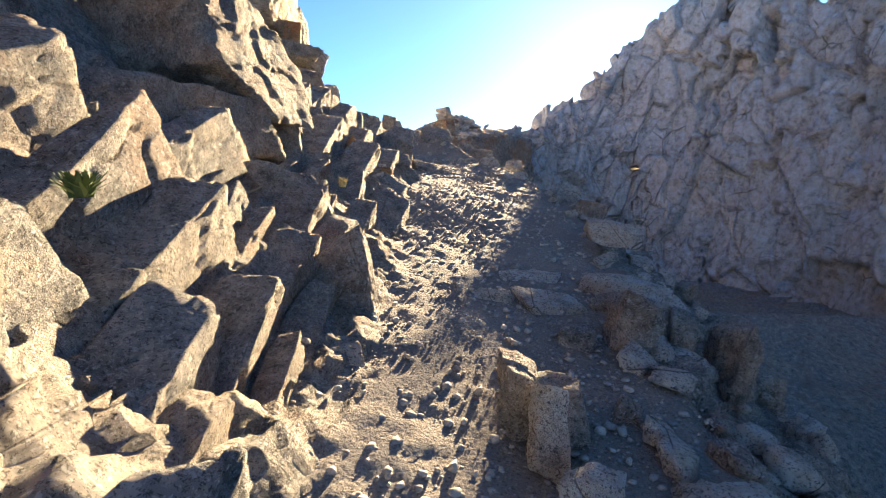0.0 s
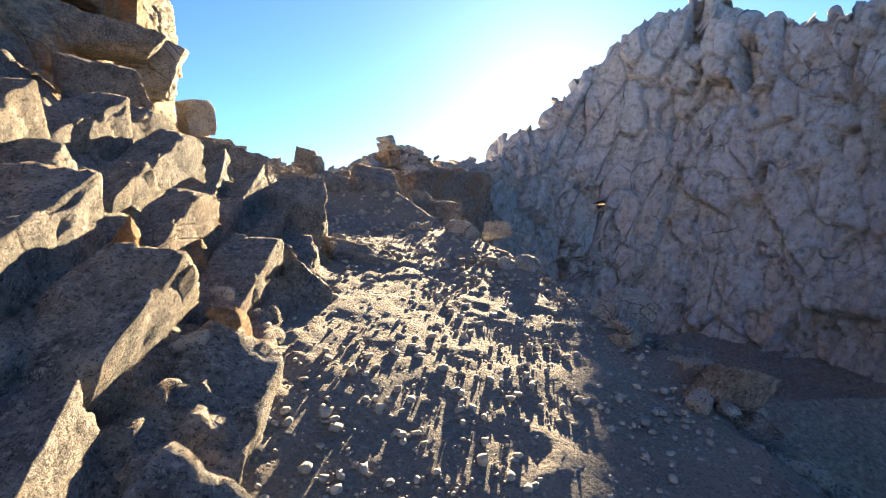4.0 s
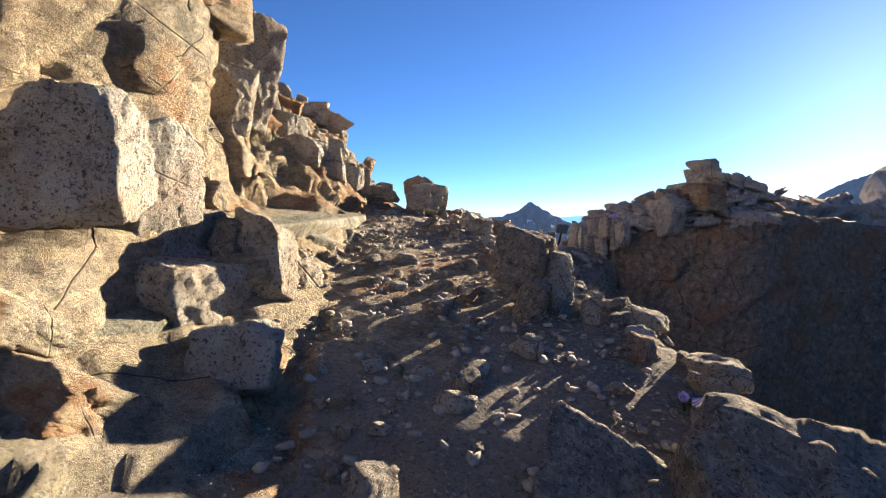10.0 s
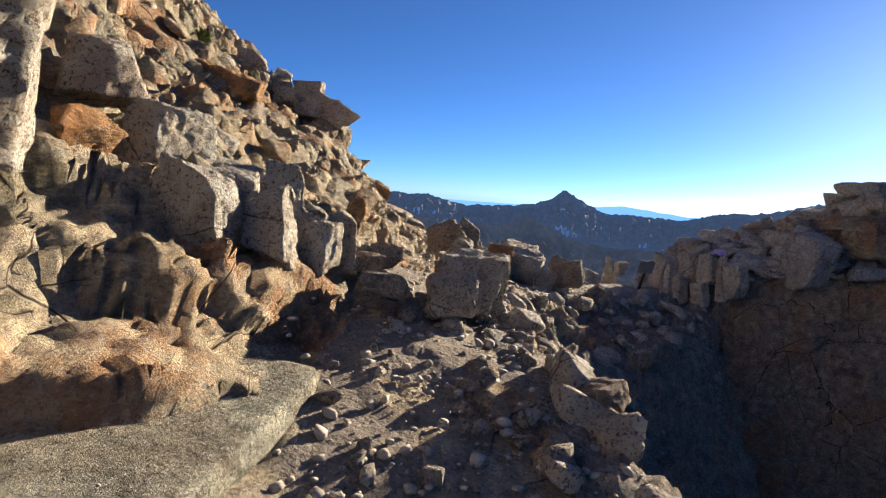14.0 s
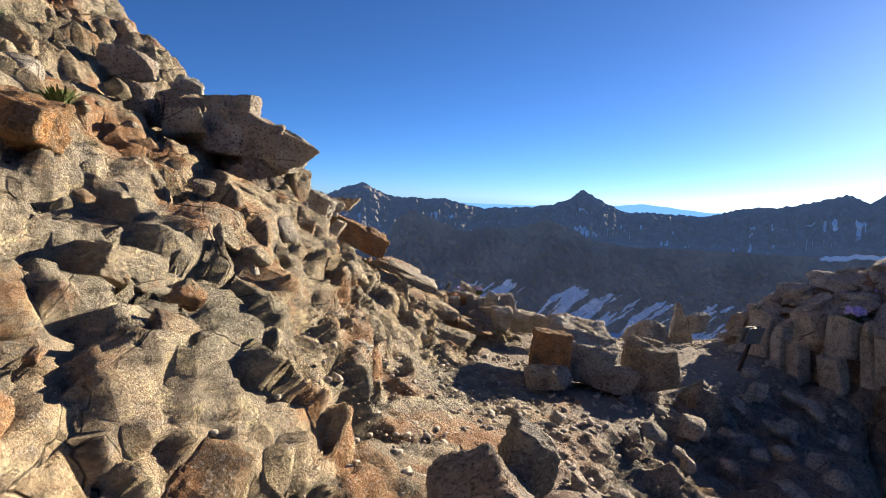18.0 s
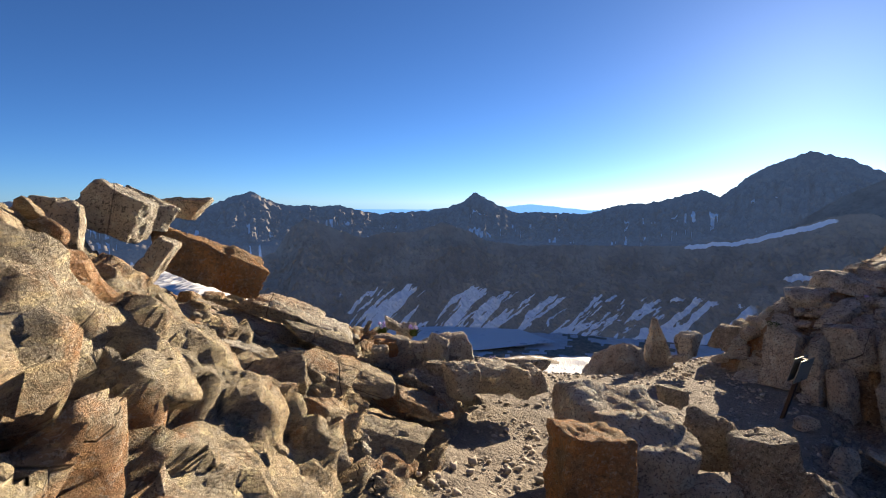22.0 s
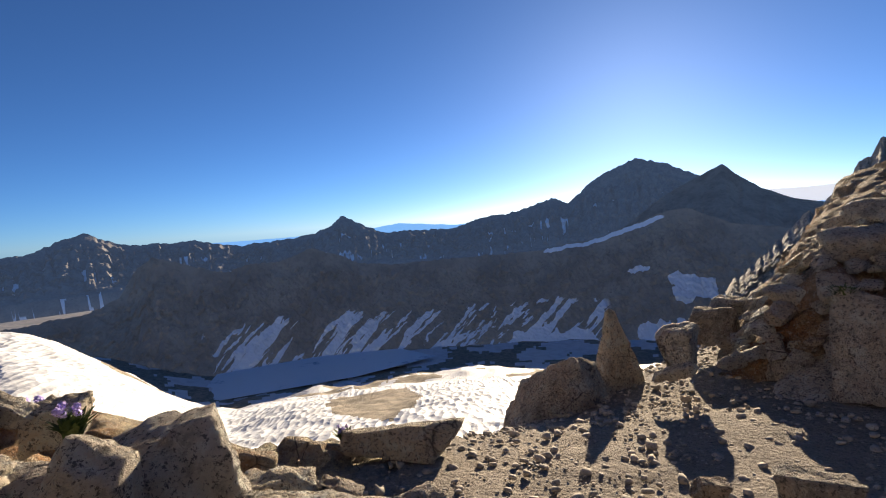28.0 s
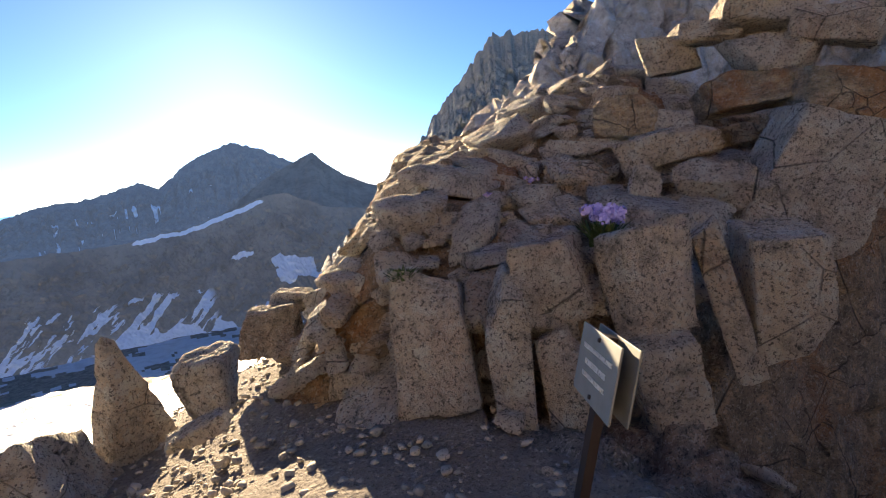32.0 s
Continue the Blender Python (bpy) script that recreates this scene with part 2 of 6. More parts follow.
def mesh_from(name, verts, faces, material, smooth=False):
    me = bpy.data.meshes.new(name)
    me.vertices.add(len(verts))
    me.vertices.foreach_set("co", np.ascontiguousarray(verts, dtype=np.float32).ravel())
    me.loops.add(faces.size)
    me.loops.foreach_set("vertex_index", np.ascontiguousarray(faces, dtype=np.int32).ravel())
    me.polygons.add(len(faces))
    me.polygons.foreach_set("loop_start", np.arange(0, faces.size, faces.shape[1], dtype=np.int32))
    me.update(calc_edges=True)
    if smooth:
        me.polygons.foreach_set("use_smooth", np.ones(len(faces), dtype=bool))
    for m in material if isinstance(material, list) else [material]:
        me.materials.append(m)
    return me


def grid_faces(nu, nv):
    i = np.arange(nu - 1)[:, None] * nv + np.arange(nv - 1)[None, :]
    return np.stack([i, i + nv, i + nv + 1, i + 1], -1).reshape(-1, 4)


def grid_normals(g):
    n = np.cross(np.gradient(g, axis=0), np.gradient(g, axis=1))
    return n / (np.linalg.norm(n, axis=-1, keepdims=True) + 1e-9)


def resample(line, count, weight=None):
    """Points spread evenly along a broken line, denser where weight says so."""
    seg = np.linalg.norm(np.diff(line, axis=0), axis=1)
    if weight is not None:
        seg = seg * weight
    s = np.concatenate([[0], np.cumsum(seg)])
    q = np.linspace(0, s[-1], count)
    return np.stack([np.interp(q, s, line[:, k]) for k in range(line.shape[1])], -1)


def smooth_rows(a, times):
    for _ in range(times):
        a = np.concatenate([a[:1], (a[:-2] + 2 * a[1:-1] + a[2:]) / 4, a[-1:]])
    return a


def step(a, b, x):
    t = np.clip((x - a) / (b - a), 0, 1)
    return t * t * (3 - 2 * t)


# ---- the hillside with the trail on it ----
# stations along the trail: y, then edge, riser top, shelf back and wall top (x, z each), rise beyond
LEFT = [
    (-6, -1.0, -2.1, -1.3, -1.0, -2.0, 0.0, -3.0, 1.4, 1.7),
    (0, -0.95, -1.6, -1.3, -0.8, -1.9, 0.0, -2.6, 1.3, 1.7),
    (3, -0.8, -1.15, -1.5, -0.65, -2.1, -0.1, -2.9, 1.1, 1.6),
    (5, -0.6, -0.85, -1.2, -0.5, -2.1, -0.1, -3.1, 1.5, 1.4),
    (7, -0.7, -0.45, -1.3, 0.05, -1.9, 0.45, -3.2, 1.7, 1.1),
    (8.5, -0.6, -0.05, -0.8, 0.15, -1.6, 0.8, -3.0, 2.0, 1.1),
    (11.3, -0.55, 0.4, -0.88, 0.8, -1.6, 1.25, -3.0, 2.0, 1.3),
    (12.4, -0.7, 0.55, -1.0, 1.05, -2.0, 1.5, -3.3, 2.1, 1.6),
    (14.6, -1.72, 1.2, -2.4, 1.5, -2.75, 2.1, -3.4, 2.3, 2.6),
]
LEFT_MID = [
    (16.0, -2.6, 1.6, -2.9, 1.95, -3.5, 2.25, -3.8, 2.7, 2.4),
    (17.1, -3.0, 1.85, -3.26, 2.1, -4.0, 2.3, -4.5, 3.1, 1.5),
    (18.1, -3.5, 2.05, -3.8, 2.2, -4.4, 2.9, -5.2, 3.6, 0.95),
    (19.2, -4.0, 2.25, -4.4, 2.6, -5.1, 3.2, -6.0, 3.8, 0.85),
    (21.0, -4.9, 2.3, -5.2, 2.8, -5.8, 3.4, -6.6, 3.9, 0.85),
    (22.6, -5.6, 2.05, -6.1, 2.6, -6.35, 3.1, -6.9, 3.6, 0.8),
]
LEFT_END = [
    (24.2, -5.75, 1.75, -6.0, 1.95, -6.6, 2.4, -7.6, 2.9, 0.45),
    (25.2, -5.8, 1.55, -6.2, 1.75, -7.2, 2.25, -8.2, 2.6, 0.1),
    (27.5, -6.0, 1.3, -6.6, 1.45, -7.6, 1.75, -8.8, 2.1, -0.3),
    (28.7, -5.7, 1.1, -6.1, 1.15, -6.7, 1.25, -9.0, 1.7, -0.3),
    (29.5, -4.9, 0.8, -5.4, 0.5, -6.2, 0.1, -9.0, 0.6, -0.4),
    (31, -4.2, 0.6, -5.2, -0.4, -6.5, -1.6, -9.5, -2.0, -0.5),
    (33, -3.6, -0.8, -5.0, -2.2, -6.5, -3.5, -9.5, -4.0, -0.5),
    (37, -3.4, -4.5, -5.0, -6.0, -6.5, -7.5, -9.5, -8.0, -0.5),
]
# y, then right edge (x, z), foot of the drop (x, z), gully floor z
RIGHT = [
    (-6, 1.2, -2.4, 4.0, -6.5, -9),
    (0, 1.2, -2.0, 2.5, -2.8, -9),
    (4, 1.5, -1.4, 2.8, -2.2, -9),
    (6.5, 2.1, -1.0, 3.4, -1.9, -9),
    (9.3, 2.3, -0.45, 3.6, -1.7, -9),
    (12, 1.5, 0.25, 3.6, -3.0, -7),
    (13.3, 1.2, 0.4, 2.6, -2.4, -6.5),
    (14.3, 0.5, 1.0, 1.9, -2.0, -6),
    (15, 0.35, 1.25, 2.2, -1.6, -6),
    (16, -0.15, 1.4, 1.9, -1.6, -5.5),
    (17, -0.7, 1.56, 1.5, -1.6, -5),
    (18, -1.6, 1.8, 0.5, -1.0, -4.5),
    (19, -2.5, 2.0, -0.6, -0.6, -6),
    (21, -3.6, 2.05, -1.6, 0.2, -6),
    (23, -4.1, 1.75, -2.3, 0.7, -6),
    (25, -3.6, 1.4, -1.9, 0.8, -6),
    (27.5, -2.4, 1.18, -1.5, 0.9, -6),
    (30, -2.2, 1.2, -1.0, 0.9, -6),
    (31.5, -1.9, 1.0, -1.0, 0.7, -6),
    (33, -1.6, 0.0, -1.0, 0.0, -7),
    (37, -1.6, -4.0, -1.0, -4.0, -9.0),
]
SL, SR = np.array(LEFT + LEFT_MID + LEFT_END), np.array(RIGHT)


def station(table, y):
    """The table's row at y, eased between stations."""
    return np.array([np.interp(y, table[:, 0], table[:, k]) for k in range(1, table.shape[1])])


def trail_line(y):
    l, r = station(SL, y), station(SR, y)
    return np.array([
        (l[6] - 10.0, l[7] + 2.0 * l[8] + 8.0 * min(l[8], 0.85)), (l[6] - 2.0, l[7] + 2.0 * l[8]), (l[6], l[7]), (l[4], l[5]), (l[2], l[3]), (l[0], l[1]),
        (0.5 * (l[0] + r[0]), 0.5 * (l[1] + r[1]) - 0.04), (r[0], r[1]), (r[2], r[3]), (r[2] + 3.0, r[4]), (24.0, r[4] - 2.0)])


def ground_z(x, y):
    """Height of the hillside at a place, before its relief."""
    line = trail_line(y)
    return float(np.interp(x, line[:, 0], line[:, 1]))


def trail_amount(x, y, wide=0.25):
    """1 on the trodden gravel, 0 on the rock beside it."""
    l = np.interp(y, SL[:, 0], SL[:, 1])
    r = np.interp(y, SR[:, 0], SR[:, 1])
    return step(-wide, wide, x - l) * step(-wide, wide, r - x)


def rocky(p, n, amount, big, small, seed, squash=(1.0, 1.0, 1.0), face=0.0, chips=1.0, flat=1.0):
    """Pushes points along n by blocky relief at three sizes; face slants the blocks to one side, as the bedding does."""
    def layer(rx, ry, rz, size, k, crack, tilt):
        dims = np.array([size * s for s in squash])
        m = np.array(Euler((rx, ry, rz)).to_matrix())
        slant = (m @ np.array((-0.75, -0.65, 0.0))) * dims / size * face
        return blocks((p @ m.T) / dims + wob, seed + k, crack, tilt, 0.8, slant)

    wob = 0.06 * np.stack([fbm(p * (0.9 / big), 2, seed + 31 + k) for k in range(3)], 1)
    l1, g1 = layer(0.35, -0.5, 0.5, big, 0, 0.04, 1.0)
    l2, g2 = layer(0.25, -0.62, 0.4, small, 7, 0.06, 1.0)
    tiny = 0.45 * small
    l3, g3 = layer(-0.3, 0.3, 0.7, tiny, 8, 0.1, 1.2)
    some = chips * step(-0.2, 0.1, fbm(p * 0.9, 2, seed + 3))
    d = flat * (big * (0.17 * l1 - 0.05 * g1) + small * (0.3 * l2 - 0.13 * g2)) + tiny * some * (0.45 * l3 - 0.2 * g3) + 0.02 * fbm(p * 7.0, 3, seed + 3)
    return p + n * (d * amount)[:, None]


GROUND = []


def hillside():
    ys = np.concatenate([np.arange(-6, 2, 0.07), np.arange(2, 28.5, 0.042), np.arange(28.5, 37.2, 0.09)])
    nv = 400
    rows = []
    weight = np.array([0.4, 1.0, 1.6, 2.0, 2.0, 2.0, 2.0, 1.2, 0.45, 0.25])
    for y in ys:
        pts = resample(trail_line(y), nv, weight)
        rows.append(np.stack([pts[:, 0], np.full(nv, y), pts[:, 1]], -1))
    g = smooth_rows(np.array(rows), 10)
    g = np.transpose(smooth_rows(np.transpose(g, (1, 0, 2)), 3), (1, 0, 2))
    n = -grid_normals(g).reshape(-1, 3)
    n *= np.sign(n[:, 2:3] + 1e-9)
    p = g.reshape(-1, 3)
    on = trail_amount(p[:, 0], p[:, 1])
    # rock shows through the upper trail in places
    patch = step(0.02, 0.2, fbm(p * 0.55, 3, 77)) * step(9, 12, p[:, 1]) * step(26, 23, p[:, 1])
    rock = np.clip(1 - on * (1 - 0.45 * patch), 0.0, 1)
    bench = step(11.2, 11.8, p[:, 1]) * step(18.6, 18.0, p[:, 1]) * step(-4.2, -3.6, p[:, 0])
    # level ledges: broad treads with steep risers
    ledge = step(0.5, 0.9, rock) * step(11.0, 12.2, p[:, 1]) * step(29, 27, p[:, 1]) * step(0.6, 0.0, p[:, 0])
    rise = np.interp(p[:, 1], (12, 16, 19), (0.5, 0.5, 0.36))
    jump, _ = blocks(turned(p, 0.1, 0.15, 0.35, (0.75, 1.1, 0.6)), 91, 0.05, 0.5)
    u = p[:, 2] / rise + 0.8 * jump + 0.25 * fbm(p * 0.45, 3, 90) + 0.12 * p[:, 0]
    part_u = u - np.floor(u)
    shaped = step(0.66, 0.86, part_u) * 0.8 + 0.2 * part_u
    p[:, 2] += rise * (shaped - part_u) * ledge * 0.6
    n = n + (np.array((0.7, 0.0, 0.7)) - n) * (ledge * 0.6)[:, None]
    p = rocky(p, n, (0.1 + 0.9 * rock) * (1 - 0.8 * bench) * (1 + 0.25 * ledge), 0.85, 0.34, 5, (0.8, 1.5, 0.6), 0.45, 0.6, 0.8)
    p = p + n * (0.03 * fbm(p * 2.2, 3, 55) + 0.012 * fbm(p * 14.0, 2, 56))[:, None]
    me = mesh_from("ground", p, grid_faces(len(ys), nv), [SLOPE, GRAVEL, GREY])
    fc = p[grid_faces(len(ys), nv)].mean(1)
    loose = trail_amount(fc[:, 0], fc[:, 1]) * (1 - 0.9 * (step(0.05, 0.12, fbm(fc * 0.55, 3, 77)) * step(9, 12, fc[:, 1]) * step(26, 23, fc[:, 1])))
    loose = loose + 0.5 * fbm(fc * 1.6, 3, 12)
    right = fc[:, 0] > np.interp(fc[:, 1], SR[:, 0], SR[:, 1]) - 0.4
    low = (fc[:, 1] < 11.5) & (fc[:, 0] < 0)
    idx = np.where(loose > 0.42, 1, np.where(right | low, 2, 0)).astype(np.int32)
    me.polygons.foreach_set("material_index", idx)
    GROUND.append(new("ground", me))
    return tagged(GROUND[0], "gravel trail on a rocky granite mountainside", "ground", kind="structure")


hillside()


# ---- the crag beyond the gully, with its ridge of pinnacles ----
TALUS_SPOTS = []


def crag():
    # x, foot y, crest y, crest z
    plan = np.array([(-2.95, 29.0, 29.6, 1.15), (-2.75, 28.6, 29.5, 1.5), (-2.3, 28.3, 29.4, 2.1), (-1.9, 27.95, 29.6, 2.25), (-1.3, 27.6, 29.7, 2.42), (-0.6, 27.35, 29.8, 2.66), (0.1, 27.25, 29.6, 3.0), (1.0, 27.2, 29.6, 3.38), (2.2, 27.6, 30.2, 3.4), (3.6, 29.0, 31.4, 2.3), (6.0, 31.0, 34.0, 2.0)])
    xs = np.concatenate([np.arange(-2.9, 2.0, 0.035), np.arange(2.0, 6, 0.05)])
    nv = 260
    rows = []
    for x in xs:
        yf, yc, zc = [np.interp(x, plan[:, 0], plan[:, k]) for k in (1, 2, 3)]
        base = np.interp(x, (-2.6, -1.9, -1.2, 1, 4, 13), (0.9, 0.7, -0.3, -4.5, -8, -10))
        back = np.interp(x, (-2.9, -1.5, 1.0), (0.6, 1.4, 4.0))
        zt = np.interp(x, (-2.95, -2.7, -2.2, -1.6, 0.0, 3.0, 6.0, 13.0), (1.0, 1.1, 1.4, 1.75, 2.0, 2.3, 2.0, 4.0))
        yf = yf + 0.4 * step(2.0, 0.5, x)
        line = np.array([(yf - 0.12 * (zt - base) - 0.05, base - 0.4), (yf, zt - 0.15), (yf + 0.2, zt), (yc, zc), (yc + back, zc - 0.6), (yc + back + 5.0, zc - 7.0)])
        pts = resample(line, nv, np.array([1.6, 1.6, 1.4, 0.5, 0.25]))
        rows.append(np.stack([np.full(nv, x), pts[:, 0], pts[:, 1]], -1))
    g = smooth_rows(np.array(rows), 6)
    n = grid_normals(g).reshape(-1, 3)
    p = g.reshape(-1, 3)
    n *= np.sign((n[:, 2] - n[:, 1]))[:, None]
    for q, up in zip(p.reshape(len(xs), nv, 3)[::3, ::3].reshape(-1, 3), n.reshape(len(xs), nv, 3)[::3, ::3].reshape(-1, 3)):
        if up[2] > 0.35 and q[2] > 0.9 and q[0] < 4.5:
            TALUS_SPOTS.append((q, up))
    p = rocky(p, n, np.full(len(p), 0.6), 1.1, 0.45, 21, (0.7, 0.8, 1.4), 0.0, 0.6)
    me = mesh_from("crag", p, grid_faces(len(xs), nv), [CRAG])
    return tagged(new("crag", me), "blocky brown-stained granite crag beside the pass", "crag", kind="structure")


crag()


# ---- the tall cliff across the gully ----
def cliff():
    plan = np.array([(3.5, 33.5, 1.4), (5.5, 34.4, 2.4), (7.3, 35.2, 3.2), (9.5, 36.2, 4.2), (11.4, 36.9, 5.5), (13.2, 37.0, 7.2), (14.5, 36.9, 9.2), (15.8, 36.2, 10.3), (18.4, 33.3, 11.6), (19.4, 31.6, 9.2), (20.4, 29.8, 9.0), (21.5, 26.8, 8.2), (22.5, 22.0, 7.6), (23.0, 14.0, 7.6), (22.0, 4.0, 8.6), (20.0, -8.0, 9.0)])
    line = resample(plan, 760)
    nv = 250
    rows = []
    for k in range(len(line)):
        x, y, top = line[k]
        a = line[min(k + 1, len(line) - 1)] - line[max(k - 1, 0)]
        out = np.array([-a[1], a[0]]) / np.hypot(a[0], a[1]) * -1
        top += 0.22 * math.sin(k * 0.21) + 0.18 * math.sin(k * 0.53)
        prof = np.array([(3.2, -13.0), (1.4, -3.0), (0.2, 3.0), (-0.4, top - 1.0), (-0.9, top), (-2.2, top - 0.5), (-4.5, top - 6.0)])
        pts = resample(prof, nv, np.array([0.7, 1.3, 1.4, 1.4, 1.0, 0.3]))
        rows.append(np.stack([x + out[0] * pts[:, 0], y + out[1] * pts[:, 0], pts[:, 1]], -1))
    g = smooth_rows(np.array(rows), 8)
    n = grid_normals(g).reshape(-1, 3)
    p = g.reshape(-1, 3)
    n *= np.sign(-n[:, 0] - 0.6 * n[:, 1] + 0.5 * n[:, 2])[:, None]
    p = rocky(p, n, np.ones(len(p)), 5.5, 2.0, 41, (0.7, 0.7, 1.9), 0.6, 0.6, 1.0)
    me = mesh_from("cliff", p, grid_faces(len(line), nv), [CLIFF])
    return tagged(new("cliff", me), "tall pale granite cliff cut by joints", "cliff", kind="structure")


cliff()


# ---- the valley, its lake and snow, and the ranges beyond ----
HUB = Vector((-5.0, 25.0, 2.6))


def mountain_material(name, a, b, snow, haze_glow):
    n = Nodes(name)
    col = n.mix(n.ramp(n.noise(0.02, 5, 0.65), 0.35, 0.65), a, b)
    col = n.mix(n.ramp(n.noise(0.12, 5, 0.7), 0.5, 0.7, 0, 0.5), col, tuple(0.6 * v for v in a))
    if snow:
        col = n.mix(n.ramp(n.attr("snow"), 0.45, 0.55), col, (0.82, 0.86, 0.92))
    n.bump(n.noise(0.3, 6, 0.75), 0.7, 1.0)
    # emission added to the surface, imitating brightness that comes from air and sun
    if haze_glow:
        n.put(n.bsdf, "Emission Color", rgba(haze_glow[:3]))
        n.put(n.bsdf, "Emission Strength", haze_glow[3])
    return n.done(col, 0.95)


def range_of(name, label, crest, distance, foot, depth, seed, material, rough=1.0, cols=500, rows=60, spiky=0.4, snow=None, crumble=0.0):
    """A mountain range along the skyline: crest is a list of (azimuth, elevation)."""
    c = np.array(crest, dtype=float)
    az = np.linspace(c[0, 0], c[-1, 0], cols)
    el = np.interp(az, c[:, 0], c[:, 1])
    a = np.stack([az, az * 0, az * 0 + seed], 1)
    el = el + spiky * 0.35 * (np.abs(fbm(a * 0.9, 4, seed)) - 0.15) + spiky * 0.12 * fbm(a * 4.0, 3, seed + 5)
    v = np.concatenate([np.linspace(0, 1, rows), [1.25]])
    A, V = np.meshgrid(np.radians(az), v, indexing="ij")
    d = distance - depth * V * 1.0
    d = np.where(V > 1, distance - depth, d)
    ztop = distance * np.tan(np.radians(el))[:, None]
    # v: 0 at the crest, 1 at the foot
    s = V ** 0.8
    z = ztop * (1 - s) + foot * s
    q = np.stack([np.degrees(A).ravel() * distance / 900, V.ravel() * 2.2, np.zeros(A.size) + seed], 1)
    q = q + 1.2 * np.stack([fbm(q * 0.5, 3, seed + k) for k in range(3)], 1)
    gul = (0.5 - np.abs(fbm(q * np.array([0.55, 0.3, 1]), 5, seed + 9, 0.55))).reshape(A.shape)
    fade = np.clip(V * 6, 0, 1) * np.clip((1.05 - V) * 3, 0, 1)
    z = z + rough * fade * (gul - 0.36) * (0.018 * distance)
    d = d + rough * fade * 0.03 * depth * fbm(q * 0.8, 4, seed + 4).reshape(A.shape)
    z = np.where(V > 1, foot - 0.02 * distance, z)
    p = np.stack([HUB.x + d * np.sin(A), HUB.y + d * np.cos(A), HUB.z + z], -1).reshape(-1, 3)
    if crumble:
        push = np.stack([-np.sin(A).ravel(), -np.cos(A).ravel(), np.full(A.size, 0.35)], 1) * fade.reshape(-1, 1)
        for size, seed_up in ((crumble, 50), (0.4 * crumble, 51)):
            lev, gro = blocks(turned(p, 0.3, 0.2, 0.5, (size * 0.6, size * 0.6, size * 1.5)), seed + seed_up, 0.1, 1.2)
            p = p + push * (size * (0.45 * lev - 0.12 * gro))[:, None]
    me = mesh_from(name, p, grid_faces(cols, len(v)), material)
    if snow is not None:
        val = snow(np.degrees(A).ravel(), V.ravel(), gul.ravel(), p)
        at = me.attributes.new("snow", "FLOAT", "POINT")
        at.data.foreach_set("value", val.astype(np.float32))
    return tagged(new(name, me), label, "mountain range", kind="structure")


# last colour is a faint blue glow standing in for haze
FAR_ROCK = mountain_material("far_rock_hazed", (0.16, 0.15, 0.15), (0.24, 0.22, 0.2), True, (0.1, 0.16, 0.3, 0.1))
# nearer rock, with a weaker bluish emission painted in as haze
RIDGE_ROCK = mountain_material("ridge_rock_hazed", (0.2, 0.17, 0.14), (0.3, 0.26, 0.21), True, (0.12, 0.16, 0.26, 0.05))
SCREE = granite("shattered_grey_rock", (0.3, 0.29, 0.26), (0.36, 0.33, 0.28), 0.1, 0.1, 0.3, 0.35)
# air haze painted as blue base colour plus strong blue emission
BLUE = mountain_material("haze_blue_range", (0.12, 0.2, 0.34), (0.16, 0.25, 0.4), False, (0.12, 0.3, 0.62, 0.62))

# the cloud's brightness is put in as white emission, not left to the sun
CLOUD = mountain_material("glowing_cloud", (0.8, 0.8, 0.82), (0.85, 0.85, 0.86), False, (0.95, 0.96, 1.0, 0.28))
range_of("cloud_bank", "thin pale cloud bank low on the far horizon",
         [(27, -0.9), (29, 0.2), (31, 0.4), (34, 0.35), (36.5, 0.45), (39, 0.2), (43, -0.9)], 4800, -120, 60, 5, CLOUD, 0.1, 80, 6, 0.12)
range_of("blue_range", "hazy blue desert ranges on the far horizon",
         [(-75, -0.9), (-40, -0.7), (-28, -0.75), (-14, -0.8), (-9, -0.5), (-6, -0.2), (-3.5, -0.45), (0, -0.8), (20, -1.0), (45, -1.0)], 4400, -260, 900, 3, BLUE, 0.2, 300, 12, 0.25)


def far_snow(az, v, gul, p):
    return 0.62 * step(0.3, 0.2, gul) * step(0.15, 0.3, v) * step(0.05, 0.12, fbm(p * 0.008, 3, 8)) + 0.0 * az


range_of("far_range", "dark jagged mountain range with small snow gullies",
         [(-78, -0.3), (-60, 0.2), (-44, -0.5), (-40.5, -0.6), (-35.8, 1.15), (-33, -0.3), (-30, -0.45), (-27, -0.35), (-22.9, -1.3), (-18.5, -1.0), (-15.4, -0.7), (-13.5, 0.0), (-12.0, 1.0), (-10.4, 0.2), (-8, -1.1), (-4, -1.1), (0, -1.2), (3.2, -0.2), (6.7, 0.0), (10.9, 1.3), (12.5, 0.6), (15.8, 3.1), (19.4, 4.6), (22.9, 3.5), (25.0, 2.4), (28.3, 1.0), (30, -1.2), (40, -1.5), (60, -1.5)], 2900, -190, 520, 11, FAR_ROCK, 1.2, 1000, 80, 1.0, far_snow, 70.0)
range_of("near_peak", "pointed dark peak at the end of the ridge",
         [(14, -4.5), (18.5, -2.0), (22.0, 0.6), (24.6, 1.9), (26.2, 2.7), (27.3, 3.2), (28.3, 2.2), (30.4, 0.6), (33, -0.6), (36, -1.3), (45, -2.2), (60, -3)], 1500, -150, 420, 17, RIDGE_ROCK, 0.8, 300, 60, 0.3)


